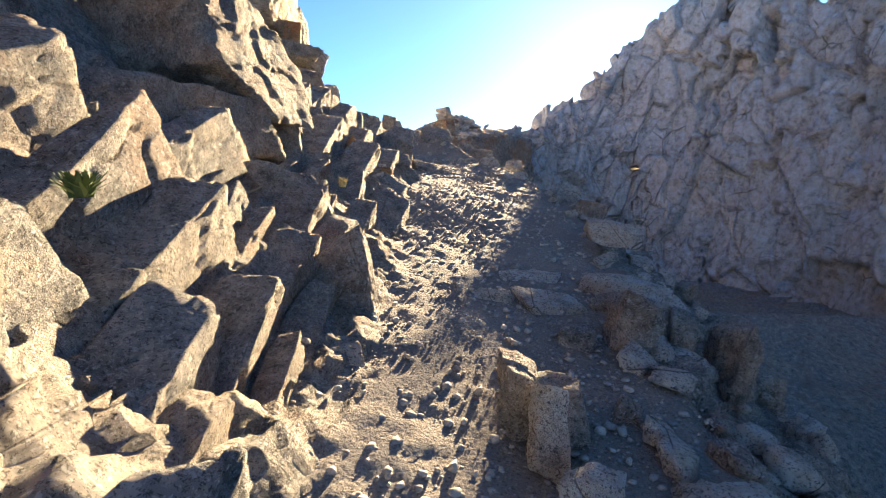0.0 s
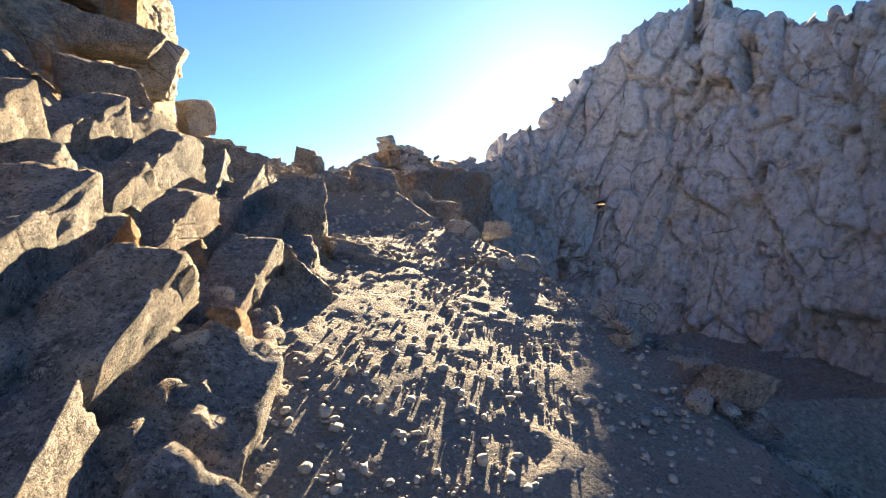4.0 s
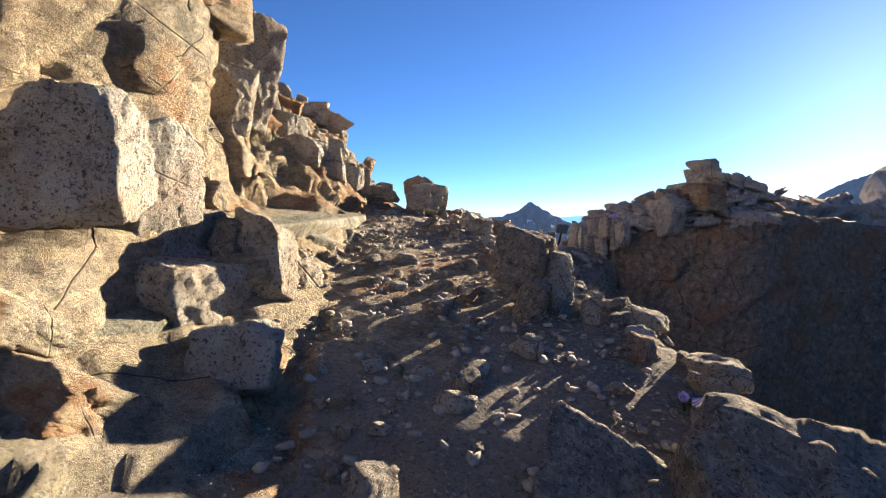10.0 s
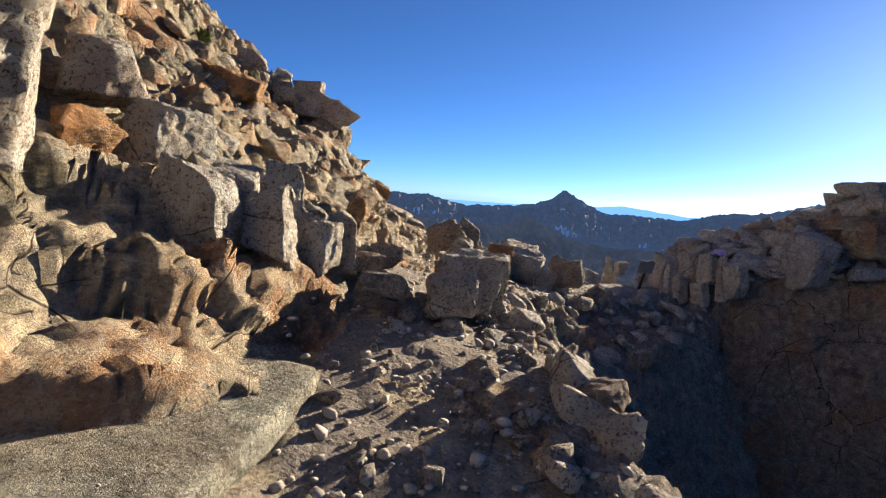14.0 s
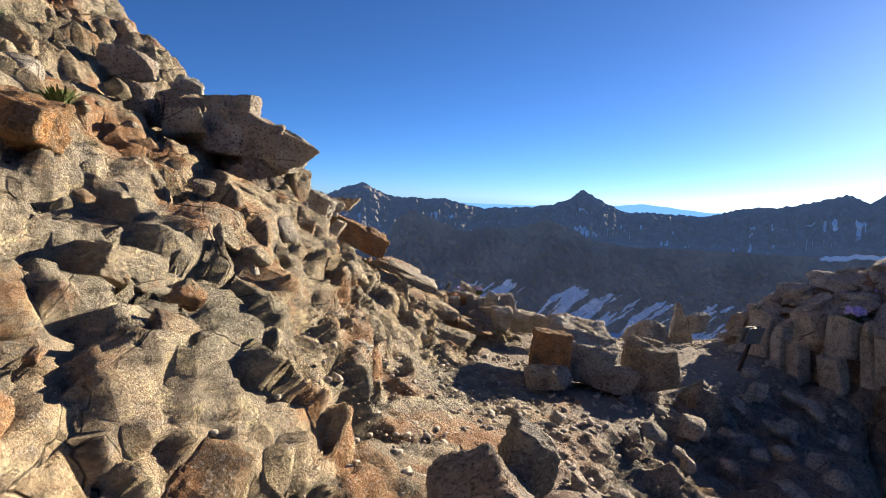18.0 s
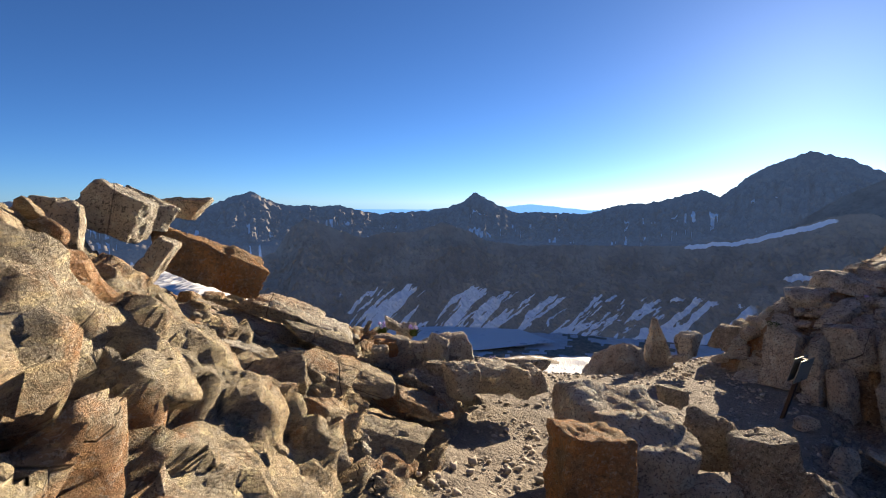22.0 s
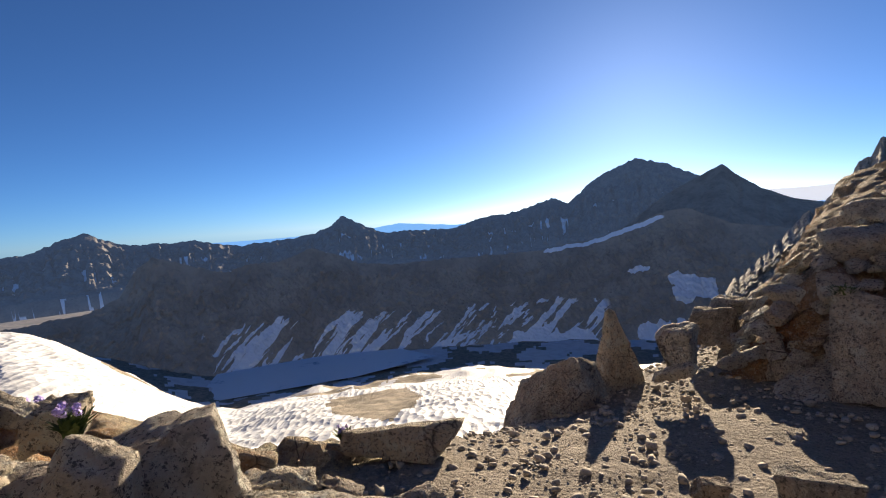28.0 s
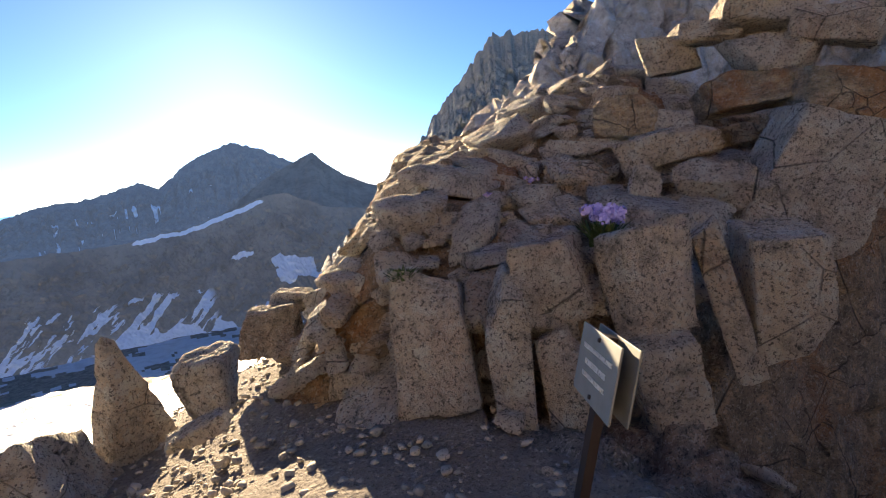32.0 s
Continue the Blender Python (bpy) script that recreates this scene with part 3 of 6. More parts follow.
def streaks(az, v, gul, p):
    """Snow lying in the slanting chutes of the shaded wall."""
    u = az * 0.9 + v * 9.0
    q = np.stack([u * 1.15, v * 3.2, np.zeros(len(u))], 1)
    q = q + 1.1 * np.stack([fbm(q * 1.3, 3, 65 + k) for k in range(3)], 1)
    f = fbm(q, 4, 61, 0.6) + 0.3 * fbm(np.stack([az * 0.25, v * 2, v * 0], 1), 2, 63)
    zone = step(0.4, 0.62, v) * step(-30, -24, az) * step(22, 10, az)
    chutes = step(0.12, 0.24, f + 0.3 * zone - 0.16) * step(0.4, 0.5, v) * zone
    ragged = 0.5 * fbm(np.stack([az * 0.8, v * 9, v * 0], 1), 4, 66)
    bowl = step(0.42, 0.52, 1.0 - np.abs(az - 24.4 - 3 * (v - 0.5)) / 4.6 + ragged) * step(0.44, 0.48, v + 0.1 * ragged) * step(0.72, 0.62, v + 0.3 * ragged)
    small = step(0.5, 0.6, 1.0 - np.hypot((az - 19.5) / 1.6, (v - 0.36) / 0.035) + 2.2 * ragged)
    apron = step(0.3, 0.42, v - 0.5 + 0.5 * ragged) * step(2, 8, az) * step(30, 24, az)
    rim = step(0.02, 0.008, np.abs(v - 0.016 + 0.02 * ragged)) * step(8, 11, az) * step(24, 20, az)
    return np.maximum(np.maximum(chutes, np.maximum(small, apron)), np.maximum(bowl, rim * 0.9))


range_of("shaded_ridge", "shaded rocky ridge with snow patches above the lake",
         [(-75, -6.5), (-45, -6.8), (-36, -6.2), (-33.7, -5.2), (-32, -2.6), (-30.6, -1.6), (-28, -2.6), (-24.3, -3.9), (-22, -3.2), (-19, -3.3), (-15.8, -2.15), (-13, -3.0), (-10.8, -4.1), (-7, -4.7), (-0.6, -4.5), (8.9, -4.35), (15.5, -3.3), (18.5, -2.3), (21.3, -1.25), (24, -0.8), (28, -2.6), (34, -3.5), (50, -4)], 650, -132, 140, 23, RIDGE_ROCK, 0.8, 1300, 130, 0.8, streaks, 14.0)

range_of("rock_tower", "steep grey tower of shattered rock beyond the crag",
         [(27, -9), (31.5, -4.5), (35, -1.2), (36.5, 0.4), (41, 6.2), (44.8, 10.8), (47.4, 13.5), (49, 13.1), (53.5, 13.4), (57, 12.2), (63, 11.2), (75, 10.5), (95, 8)], 150, -26, 70, 29, SCREE, 1.0, 560, 200, 3.4, None, 5.0)
snow_n = Nodes("sun_cupped_snow")
cup = snow_n.cells(1.6, "F1", co=snow_n.squash(1.0, 0.35, 1.0, (0, 0, 0.5)))
snow_n.bump(snow_n.math("ADD", snow_n.math("MULTIPLY", cup, 1.0), snow_n.noise(0.6, 4)), 0.8, 0.35)
SNOW = snow_n.done(snow_n.mix(snow_n.ramp(snow_n.noise(0.15, 5), 0.4, 0.7), (0.62, 0.64, 0.67), (0.52, 0.53, 0.55)), 0.6)
talus_n = Nodes("valley_talus")
talus_n.bump(talus_n.noise(0.7, 6, 0.8), 0.8, 0.35)
TALUS = talus_n.done(talus_n.mix(talus_n.ramp(talus_n.noise(0.25, 6, 0.75), 0.35, 0.65), (0.16, 0.14, 0.11), (0.33, 0.28, 0.22)), 0.95)
lake_n = Nodes("half_frozen_lake")
LAKE = lake_n.done(lake_n.mix(lake_n.ramp(lake_n.noise(0.03, 6, 0.65), 0.3, 0.4), (0.1, 0.26, 0.4), (0.66, 0.74, 0.8)), 0.55)


def valley_floor():
    az = np.radians(np.linspace(-80, 62, 520))
    r = np.concatenate([[5.5], np.geomspace(7.5, 560, 260)])
    A, R = np.meshgrid(az, r, indexing="ij")
    deg = np.degrees(A)
    # steep below the rim, easing down to the lake
    fall = np.interp(R.ravel(), (0, 6, 9, 13, 17, 26, 60, 120, 250, 400, 430, 600), (-1.5, -4.4, -5.4, -7.2, -9.2, -11.5, -20, -38, -80, -121, -128, -131)).reshape(R.shape)
    side = step(-24, -44, deg) * np.interp(R.ravel(), (0, 20, 90, 250, 400), (0, 1.5, 19, 38, 45)).reshape(R.shape)
    side2 = step(22, 36, deg) * np.interp(R.ravel(), (0, 25, 60, 250, 400), (0, 0, 9, 50, 90)).reshape(R.shape)
    q = np.stack([(R * np.sin(A)).ravel(), (R * np.cos(A)).ravel(), np.zeros(R.size)], 1)
    hill = fbm(q * 0.012, 4, 71).reshape(R.shape) * np.clip(R / 250, 0, 1) * 18
    bumps = fbm(q * 0.12, 4, 72).reshape(R.shape) * np.clip(R / 20, 0.2, 1) * 1.6
    z = fall + side + side2 + hill * step(60, 200, R) * (1 - 0.9 * step(380, 440, R)) + bumps
    p = np.stack([HUB.x + R * np.sin(A), HUB.y + R * np.cos(A), HUB.z + z], -1).reshape(-1, 3)
    f = grid_faces(len(az), len(r))
    me = mesh_from("valley", p, f, [SNOW, TALUS])
    c = p[f].mean(1)
    rel = c - np.array(HUB)
    rr = np.hypot(rel[:, 0], rel[:, 1])
    ang = np.degrees(np.arctan2(rel[:, 0], rel[:, 1]))
    s = fbm(rel * 0.02, 5, 73) + 0.3 * fbm(rel * 0.15, 3, 74)
    isle = fbm(rel * 0.05, 4, 75) - 0.9 * np.hypot((ang + 9) / 7, (rr - 48) / 26)
    hump = 0.45 * fbm(rel * 0.03, 5, 76) + 0.35 - np.hypot((ang + 33) / 9, (rr - 105) / 45)
    snowy = 0.75 - 1.6 * step(15, 11, rr) - 1.5 * step(-0.55, -0.4, isle) - 1.5 * step(-0.12, 0.0, hump) - 0.5 * step(360, 420, rr) * step(-30, -24, ang)
    idx = np.where(snowy + 0.8 * s > 0.12, 0, 1).astype(np.int32)
    floor = fbm(rel * 0.03, 4, 79) + 0.35 * fbm(rel * 0.11, 3, 80)
    idx = np.where(rr > 200, np.where(floor > 0.04, 0, 1), idx).astype(np.int32)
    me.polygons.foreach_set("material_index", idx)
    tagged(new("valley", me), "snow field falling to a rocky valley floor", "valley", kind="structure")
    lake = mesh_from("lake", np.array([(HUB.x + d * math.sin(radians(a)), HUB.y + d * math.cos(radians(a)), HUB.z - 125.5) for d, a in ((428, -26), (450, -28), (512, -26), (518, -16), (512, -7), (470, -3), (432, -12))]), np.array([[0, 1, 2, 3, 4, 5, 6]]), [LAKE])
    tagged(new("lake", lake), "half-frozen blue mountain lake", "lake", kind="structure")
    n = 40
    ring = np.array([(5000 * math.cos(k / n * 6.28318), 5000 * math.sin(k / n * 6.28318), -320) for k in range(n)])
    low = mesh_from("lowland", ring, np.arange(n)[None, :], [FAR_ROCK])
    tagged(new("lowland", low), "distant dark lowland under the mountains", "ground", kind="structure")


valley_floor()


# ---- loose rocks ----
def part(name, me, parent, label=""):
    ob = new(name, me)
    ob.parent = parent
    return tagged(ob, label)


def cube_sphere(n):
    """Directions over a cube's faces, with shared corners, and the faces between them."""
    key, verts, faces = {}, [], []
    for axis in range(3):
        for sign in (-1, 1):
            ids = np.zeros((n + 1, n + 1), dtype=int)
            for i in range(n + 1):
                for j in range(n + 1):
                    v = [0, 0, 0]
                    v[axis], v[(axis + 1) % 3], v[(axis + 2) % 3] = sign * n, 2 * i - n, 2 * j - n
                    t = tuple(v)
                    if t not in key:
                        key[t] = len(verts)
                        w = np.array(t) / n
                        verts.append(np.tan(w * 0.72) / np.tan(0.72))
                    ids[i, j] = key[t]
            for i in range(n):
                for j in range(n):
                    q = [ids[i, j], ids[i + 1, j], ids[i + 1, j + 1], ids[i, j + 1]]
                    faces.append(q if sign > 0 else q[::-1])
    d = np.array(verts)
    return d / np.linalg.norm(d, axis=1, keepdims=True), np.array(faces)


BALLS = {n: cube_sphere(n) for n in (2, 3, 5, 9, 16, 24, 34)}


def rock_mesh(name, size, seed, material, fine=16, cuts=10, rough=0.05, lean=0.26, sharp=90.0, taper=0.0):
    """An angular boulder: a box with slanted faces, broken corners and a rough skin."""
    rng = np.random.RandomState(seed)
    d, f = BALLS[(34 if max(size) > 0.9 else 24) if fine == 16 and max(size) > 0.4 else fine]
    s = np.array(size) / 2
    planes = []
    for k in range(3):
        for sign in (-1, 1):
            nrm = np.zeros(3)
            nrm[k] = sign
            nrm = nrm + rng.uniform(-lean, lean, 3)
            planes.append((nrm / np.linalg.norm(nrm), rng.uniform(0.84, 1.0)))
    for _ in range(cuts):
        nrm = rng.normal(0, 1, 3)
        nrm /= np.linalg.norm(nrm)
        planes.append((nrm, np.abs(nrm).sum() * rng.uniform(0.56, 0.9)))
    N = np.array([p[0] for p in planes])
    D = np.array([p[1] for p in planes])
    reach = np.maximum(d @ N.T, 1e-4) / D
    top = reach.max(1, keepdims=True)
    r = 1 / (top[:, 0] * ((reach / top) ** sharp).sum(1) ** (1 / sharp))
    p = d * r[:, None] * s
    p[:, :2] *= (1 - taper * (p[:, 2:3] / size[2] + 0.5))
    big = max(size)
    q = p * (2.2 / big) + seed * 3.7
    lev, gro = blocks(turned(q, 0.4, 0.7, 0.2, (1.0, 1.0, 0.8)), seed, 0.08, 1.6)
    skin = 0.04 * lev - 0.02 * gro if fine > 5 else 0.0 * lev
    skin = skin + rough * (fbm(q * 1.6, 2, seed) + (0.9 * fbm(q * 4.0, 4, seed + 1, 0.6) if fine > 5 else 0))
    skin = skin * min(size)
    if fine > 5:
        cell = min(0.45, max(0.12, 0.24 * big))
        lev, gro = blocks(turned(p + seed, 0.2, 0.5, 0.9, (cell * 0.8, cell * 1.3, cell * 0.7)), seed + 5, 0.07, 1.8)
        lev3, gro3 = blocks(turned(p + seed, 0.7, -0.3, 0.4, (cell * 0.4, cell * 0.4, cell * 0.3)), seed + 6, 0.1, 1.8)
        skin = skin + rough / 0.03 * (cell * (0.09 * lev - 0.04 * gro) + (0.4 * cell * (0.08 * lev3 - 0.05 * gro3) if big < 0.9 else 0.0))
    p = p + d * skin[:, None]
    return mesh_from(name, p, f, material)


count = [0]


def rock(x, y, z, size, turn=(0, 0, 0), material=None, label="angular grey granite boulder", name="boulder", group="", fine=16, cuts=8, rough=0.03, lean=0.3, seed=None, taper=0.0, sharp=110.0):
    """A boulder whose middle is at x, y, z; size is its length, width and height before turning (degrees)."""
    count[0] += 1
    me = rock_mesh(name, size, seed or 100 + count[0], material or PALE, fine, cuts, rough, lean, sharp, taper)
    ob = new(name, me)
    ob.matrix_world = pose(x, y, z, *turn)
    return tagged(ob, label, "boulder", group)


# the standing stone and its neighbours at the rim of the pass
rock(-3.66, 30.3, 1.02, (0.6, 0.42, 1.3), (2, -8, 20), PALE, "upright pointed granite slab standing at the rim", "standing_stone", seed=11, cuts=5, lean=0.12, taper=0.8, rough=0.01)
rock(-4.25, 29.98, 0.76, (1.05, 0.75, 1.0), (8, 30, 25), PALE, "leaning granite boulder beside the standing stone", seed=12, taper=0.3)

# ---- the sign at the pass ----
def flat(name, rgb, rough=0.5, metal=0.0):
    n = Nodes(name)
    n.put(n.bsdf, "Metallic", metal)
    return n.done(n.mix(n.ramp(n.noise(14.0, 4), 0.4, 0.7, 0, 0.4), rgb, tuple(0.7 * v for v in rgb)), rough)


BOARD = flat("grey_sign_board", (0.22, 0.22, 0.2))
POST = flat("dark_steel_post", (0.05, 0.035, 0.03), 0.6, 0.4)
WHITE = flat("white_lettering", (0.75, 0.75, 0.72))


def box(name, sx, sy, sz, material, bevel=0.004):
    bm = bmesh.new()
    bmesh.ops.create_cube(bm, size=1.0)
    bmesh.ops.scale(bm, vec=(sx, sy, sz), verts=bm.verts)
    if bevel:
        bmesh.ops.bevel(bm, geom=bm.edges[:], offset=bevel, segments=2, affect="EDGES", profile=0.7)
    me = bpy.data.meshes.new(name)
    bm.to_mesh(me)
    bm.free()
    me.materials.append(material)
    return me


def words(text, size, material, depth=0.0015):
    cu = bpy.data.curves.new("lettering", "FONT")
    cu.body, cu.size, cu.align_x, cu.align_y, cu.extrude = text, size, "CENTER", "CENTER", depth
    ob = bpy.data.objects.new("lettering", cu)
    scene.collection.objects.link(ob)
    me = bpy.data.meshes.new_from_object(ob.evaluated_get(bpy.context.evaluated_depsgraph_get()))
    bpy.data.objects.remove(ob)
    me.materials.clear()
    me.materials.append(material)
    me.name = "lettering"
    return me


def pass_sign():
    base = new("trail_sign")
    base.matrix_world = pose(-2.80, 27.58, 1.08, 6, 12, 0)
    tagged(base, "grey two-sided pass sign on a leaning dark post", "sign")
    p = part("post", box("post", 0.055, 0.035, 0.84, POST), base, "dark steel post")
    p.matrix_local = pose(0, 0, 0.4, 0, 0, 52)
    for side in (-1, 1):
        b = part("board", box("board", 0.36, 0.008, 0.25, BOARD), base, "grey metal board with white lettering")
        b.matrix_local = pose(-0.03 * side * math.sin(radians(52)), 0.03 * side * math.cos(radians(52)), 0.7, 0, 0, 52 if side < 0 else 232)
        for text, size, h in (("SEQUOIA NATIONAL PARK", 0.022, 0.05), ("FORESTER PASS", 0.028, 0.0), ("ELEVATION 13,200 FT.", 0.022, -0.045)):
            if side > 0:
                w = part("lettering", words(text, size, WHITE), b)
                w.matrix_local = pose(0, -0.0055, h, 90, 0, 0)
        for h in (0.1, -0.1):
            c = part("bolt", box("bolt", 0.014, 0.01, 0.014, POST, 0.003), b)
            c.matrix_local = pose(0, -0.006, h)
    return base


pass_sign()


# ---- hero rocks ----
GROUP = "boulders beside the trail"
rock(-1.51, 3.79, -0.97, (0.50, 0.37, 0.38), (3, -14, 13), PALE, "pale speckled granite boulder", group=GROUP)
rock(-0.97, 3.55, -1.09, (0.42, 0.27, 0.24), (7, 4, 12), PALE, "pale speckled granite boulder", group=GROUP)
rock(-2.41, 3.35, -0.04, (0.48, 0.74, 0.98), (-7, 20, 4), RUSTY, "rust-stained brown granite block", group=GROUP)
rock(-2.23, 3.48, -0.35, (0.74, 0.86, 0.86), (2, 22, 4), RUSTY, "rust-stained brown granite block", group=GROUP)
rock(-2.10, 2.66, -0.90, (0.73, 0.84, 1.14), (0, 10, -11), RUSTY, "rust-stained brown granite block", group=GROUP)
rock(-1.78, 2.57, -1.13, (0.34, 0.38, 0.83), (1, -18, -3), RUSTY, "rust-stained brown granite block", group=GROUP)
rock(-3.18, 5.93, 0.73, (2.22, 2.48, 0.79), (-3, -6, -29), GREY, "grey weathered granite block", group=GROUP)
rock(-2.83, 6.43, 1.70, (1.69, 1.89, 1.22), (-5, 5, -18), GREY, "grey weathered granite block", group=GROUP)
rock(-2.44, 5.78, 0.21, (0.56, 0.66, 0.92), (1, -8, -31), GREY, "grey weathered granite block", group=GROUP)
rock(-2.16, 7.08, 0.36, (0.70, 0.82, 1.35), (-7, -12, 0), GREY, "grey weathered granite block", group=GROUP)
rock(-2.89, 3.88, 0.62, (0.17, 0.19, 0.30), (-4, -8, 30), PALE, "pale speckled granite boulder", group=GROUP)
rock(-0.91, 4.31, -0.86, (0.47, 0.25, 1.09), (7, -14, -2), GREY, "grey weathered granite block", group=GROUP)
rock(-1.37, 5.64, -0.49, (0.55, 0.28, 1.55), (-3, -24, 15), GREY, "grey weathered granite block", group=GROUP)
rock(-1.91, 5.02, -0.66, (0.25, 0.19, 0.92), (0, -26, 21), GREY, "grey weathered granite block", group=GROUP)
rock(0.34, 5.00, -1.10, (0.38, 0.24, 0.21), (-4, 8, 0), PALE, "pale speckled granite boulder", group=GROUP)
rock(0.88, 4.91, -1.22, (0.59, 0.38, 0.34), (3, 12, 1), PALE, "pale speckled granite boulder", group=GROUP)
rock(0.73, 5.62, -1.11, (0.74, 0.43, 0.34), (6, 6, 4), PALE, "pale speckled granite boulder", group=GROUP)
rock(1.78, 5.29, -1.20, (1.03, 0.37, 0.37), (-2, 22, -18), PALE, "pale speckled granite boulder", group=GROUP)
rock(2.16, 6.77, -0.72, (0.80, 0.40, 0.27), (-5, 14, -20), PALE, "pale speckled granite boulder", group=GROUP)
rock(0.25, 2.96, -1.19, (0.25, 0.29, 0.46), (-3, -4, -17), GREY, "grey weathered granite block", group=GROUP)
rock(0.35, 2.66, -1.24, (0.20, 0.19, 0.49), (-7, 8, -6), PALE, "pale speckled granite boulder", group=GROUP)
rock(0.49, 2.99, -1.28, (0.32, 0.30, 0.40), (-2, -6, -5), GREY, "grey weathered granite block", group=GROUP)
rock(1.41, 4.33, -1.30, (0.43, 0.49, 0.77), (5, 14, -17), GREY, "grey weathered granite block", group=GROUP)
rock(1.92, 4.47, -1.44, (0.30, 0.34, 0.52), (-2, 14, -16), GREY, "grey weathered granite block", group=GROUP)
rock(2.33, 4.45, -1.57, (0.26, 0.37, 0.72), (3, 16, -19), GREY, "grey weathered granite block", group=GROUP)
rock(2.22, 4.16, -1.97, (0.17, 0.25, 1.48), (7, 14, -29), GREY, "grey weathered granite block", group=GROUP)
rock(0.94, 4.20, -1.28, (0.36, 0.27, 0.27), (3, 8, -21), GREY, "grey weathered granite block", group=GROUP)
rock(-0.01, 2.95, -1.45, (0.26, 0.21, 0.24), (-7, 0, 4), GREY, "grey weathered granite block", group=GROUP)
rock(0.48, 2.32, -1.37, (0.30, 0.23, 0.24), (-2, 0, -4), PALE, "pale speckled granite boulder", group=GROUP)
rock(1.63, 3.95, -1.86, (0.39, 0.37, 1.00), (-7, 18, -14), GREY, "grey weathered granite block", group=GROUP)
rock(0.93, 3.22, -1.63, (0.20, 0.19, 0.70), (-5, 14, -23), GREY, "grey weathered granite block", group=GROUP)
rock(-1.42, 3.32, -1.08, (0.18, 0.13, 0.14), (-4, 0, 21), PALE, "pale speckled granite boulder", group=GROUP)
rock(-1.48, 2.95, -1.09, (0.17, 0.14, 0.16), (6, 0, 18), PALE, "pale speckled granite boulder", group=GROUP)
rock(-1.29, 2.75, -1.20, (0.23, 0.18, 0.20), (-2, 0, 21), PALE, "pale speckled granite boulder", group=GROUP)
rock(-1.24, 3.03, -1.13, (0.20, 0.17, 0.20), (0, 0, 6), PALE, "pale speckled granite boulder", group=GROUP)
rock(-1.05, 2.94, -1.23, (0.21, 0.17, 0.20), (-6, 0, 14), PALE, "pale speckled granite boulder", group=GROUP)
rock(-1.37, 2.96, -1.14, (0.11, 0.12, 0.16), (5, 0, 1), RUSTY, "rust-stained brown granite block", group=GROUP)
rock(-1.23, 3.40, -1.03, (0.16, 0.12, 0.13), (7, 0, -2), PALE, "pale speckled granite boulder", group=GROUP)
rock(-1.55, 4.01, -0.84, (0.18, 0.12, 0.11), (-2, 0, 0), PALE, "pale speckled granite boulder", group=GROUP)
rock(-2.04, 12.23, 1.01, (1.56, 0.66, 1.13), (6, 6, 9), GREY, "grey weathered granite block", group=GROUP)
rock(-0.78, 10.92, 0.46, (0.51, 0.48, 1.26), (6, 6, -2), GREY, "grey weathered granite block", group=GROUP)
rock(-1.00, 9.91, 0.17, (0.15, 0.19, 0.98), (-3, -10, 5), GREY, "grey weathered granite block", group=GROUP)
rock(-0.59, 9.56, -0.07, (0.45, 0.31, 0.86), (-5, 4, -2), GREY, "grey weathered granite block", group=GROUP)
rock(-1.61, 11.99, 1.02, (0.73, 0.46, 1.14), (-5, 3, -4), GREY, "grey weathered granite block", group=GROUP)
rock(2.49, 10.06, -0.44, (0.44, 0.35, 0.38), (7, 0, -16), PALE, "pale speckled granite boulder", group=GROUP)
rock(2.36, 8.77, -0.59, (0.27, 0.22, 0.25), (-7, 0, -34), PALE, "pale speckled granite boulder", group=GROUP)
rock(2.44, 8.47, -0.57, (0.46, 0.29, 0.25), (0, 14, -16), GREY, "grey weathered granite block", group=GROUP)
rock(2.02, 13.62, 0.28, (0.46, 0.32, 0.30), (-4, 0, -14), PALE, "pale speckled granite boulder", group=GROUP)
rock(-0.10, 11.06, 0.09, (0.73, 0.53, 0.54), (5, 4, 0), GREY, "grey weathered granite block", group=GROUP)
rock(-0.02, 9.99, -0.23, (0.32, 0.31, 0.40), (-1, 20, -4), GREY, "grey weathered granite block", group=GROUP)
rock(0.08, 9.19, -0.27, (0.18, 0.15, 0.16), (6, 0, -14), PALE, "pale speckled granite boulder", group=GROUP)
rock(0.84, 10.65, -0.18, (0.26, 0.19, 0.18), (0, 0, -20), PALE, "pale speckled granite boulder", group=GROUP)
rock(-1.35, 8.44, 0.53, (0.18, 0.26, 0.51), (-5, -16, 21), RUSTY, "rust-stained brown granite block", group=GROUP)
rock(-1.39, 8.98, 0.41, (0.27, 0.28, 0.40), (7, 0, 16), PALE, "pale speckled granite boulder", group=GROUP)
rock(-1.24, 9.05, 0.48, (0.22, 0.25, 0.39), (4, 14, 12), RUSTY, "rust-stained brown granite block", group=GROUP)
rock(-1.02, 8.74, 0.24, (0.24, 0.20, 0.24), (-1, 12, -1), PALE, "pale speckled granite boulder", group=GROUP)
rock(-1.04, 8.10, 0.03, (0.20, 0.25, 0.43), (5, 10, 2), PALE, "pale speckled granite boulder", group=GROUP)
rock(-0.80, 8.32, 0.03, (0.18, 0.26, 0.54), (0, -10, 2), RUSTY, "rust-stained brown granite block", group=GROUP)
rock(-2.68, 11.14, 2.21, (0.78, 0.53, 0.49), (5, 8, 25), GREY, "grey weathered granite block", group=GROUP)
rock(1.49, 10.41, -0.47, (0.20, 0.16, 0.17), (0, 0, -2), PALE, "pale speckled granite boulder", group=GROUP)
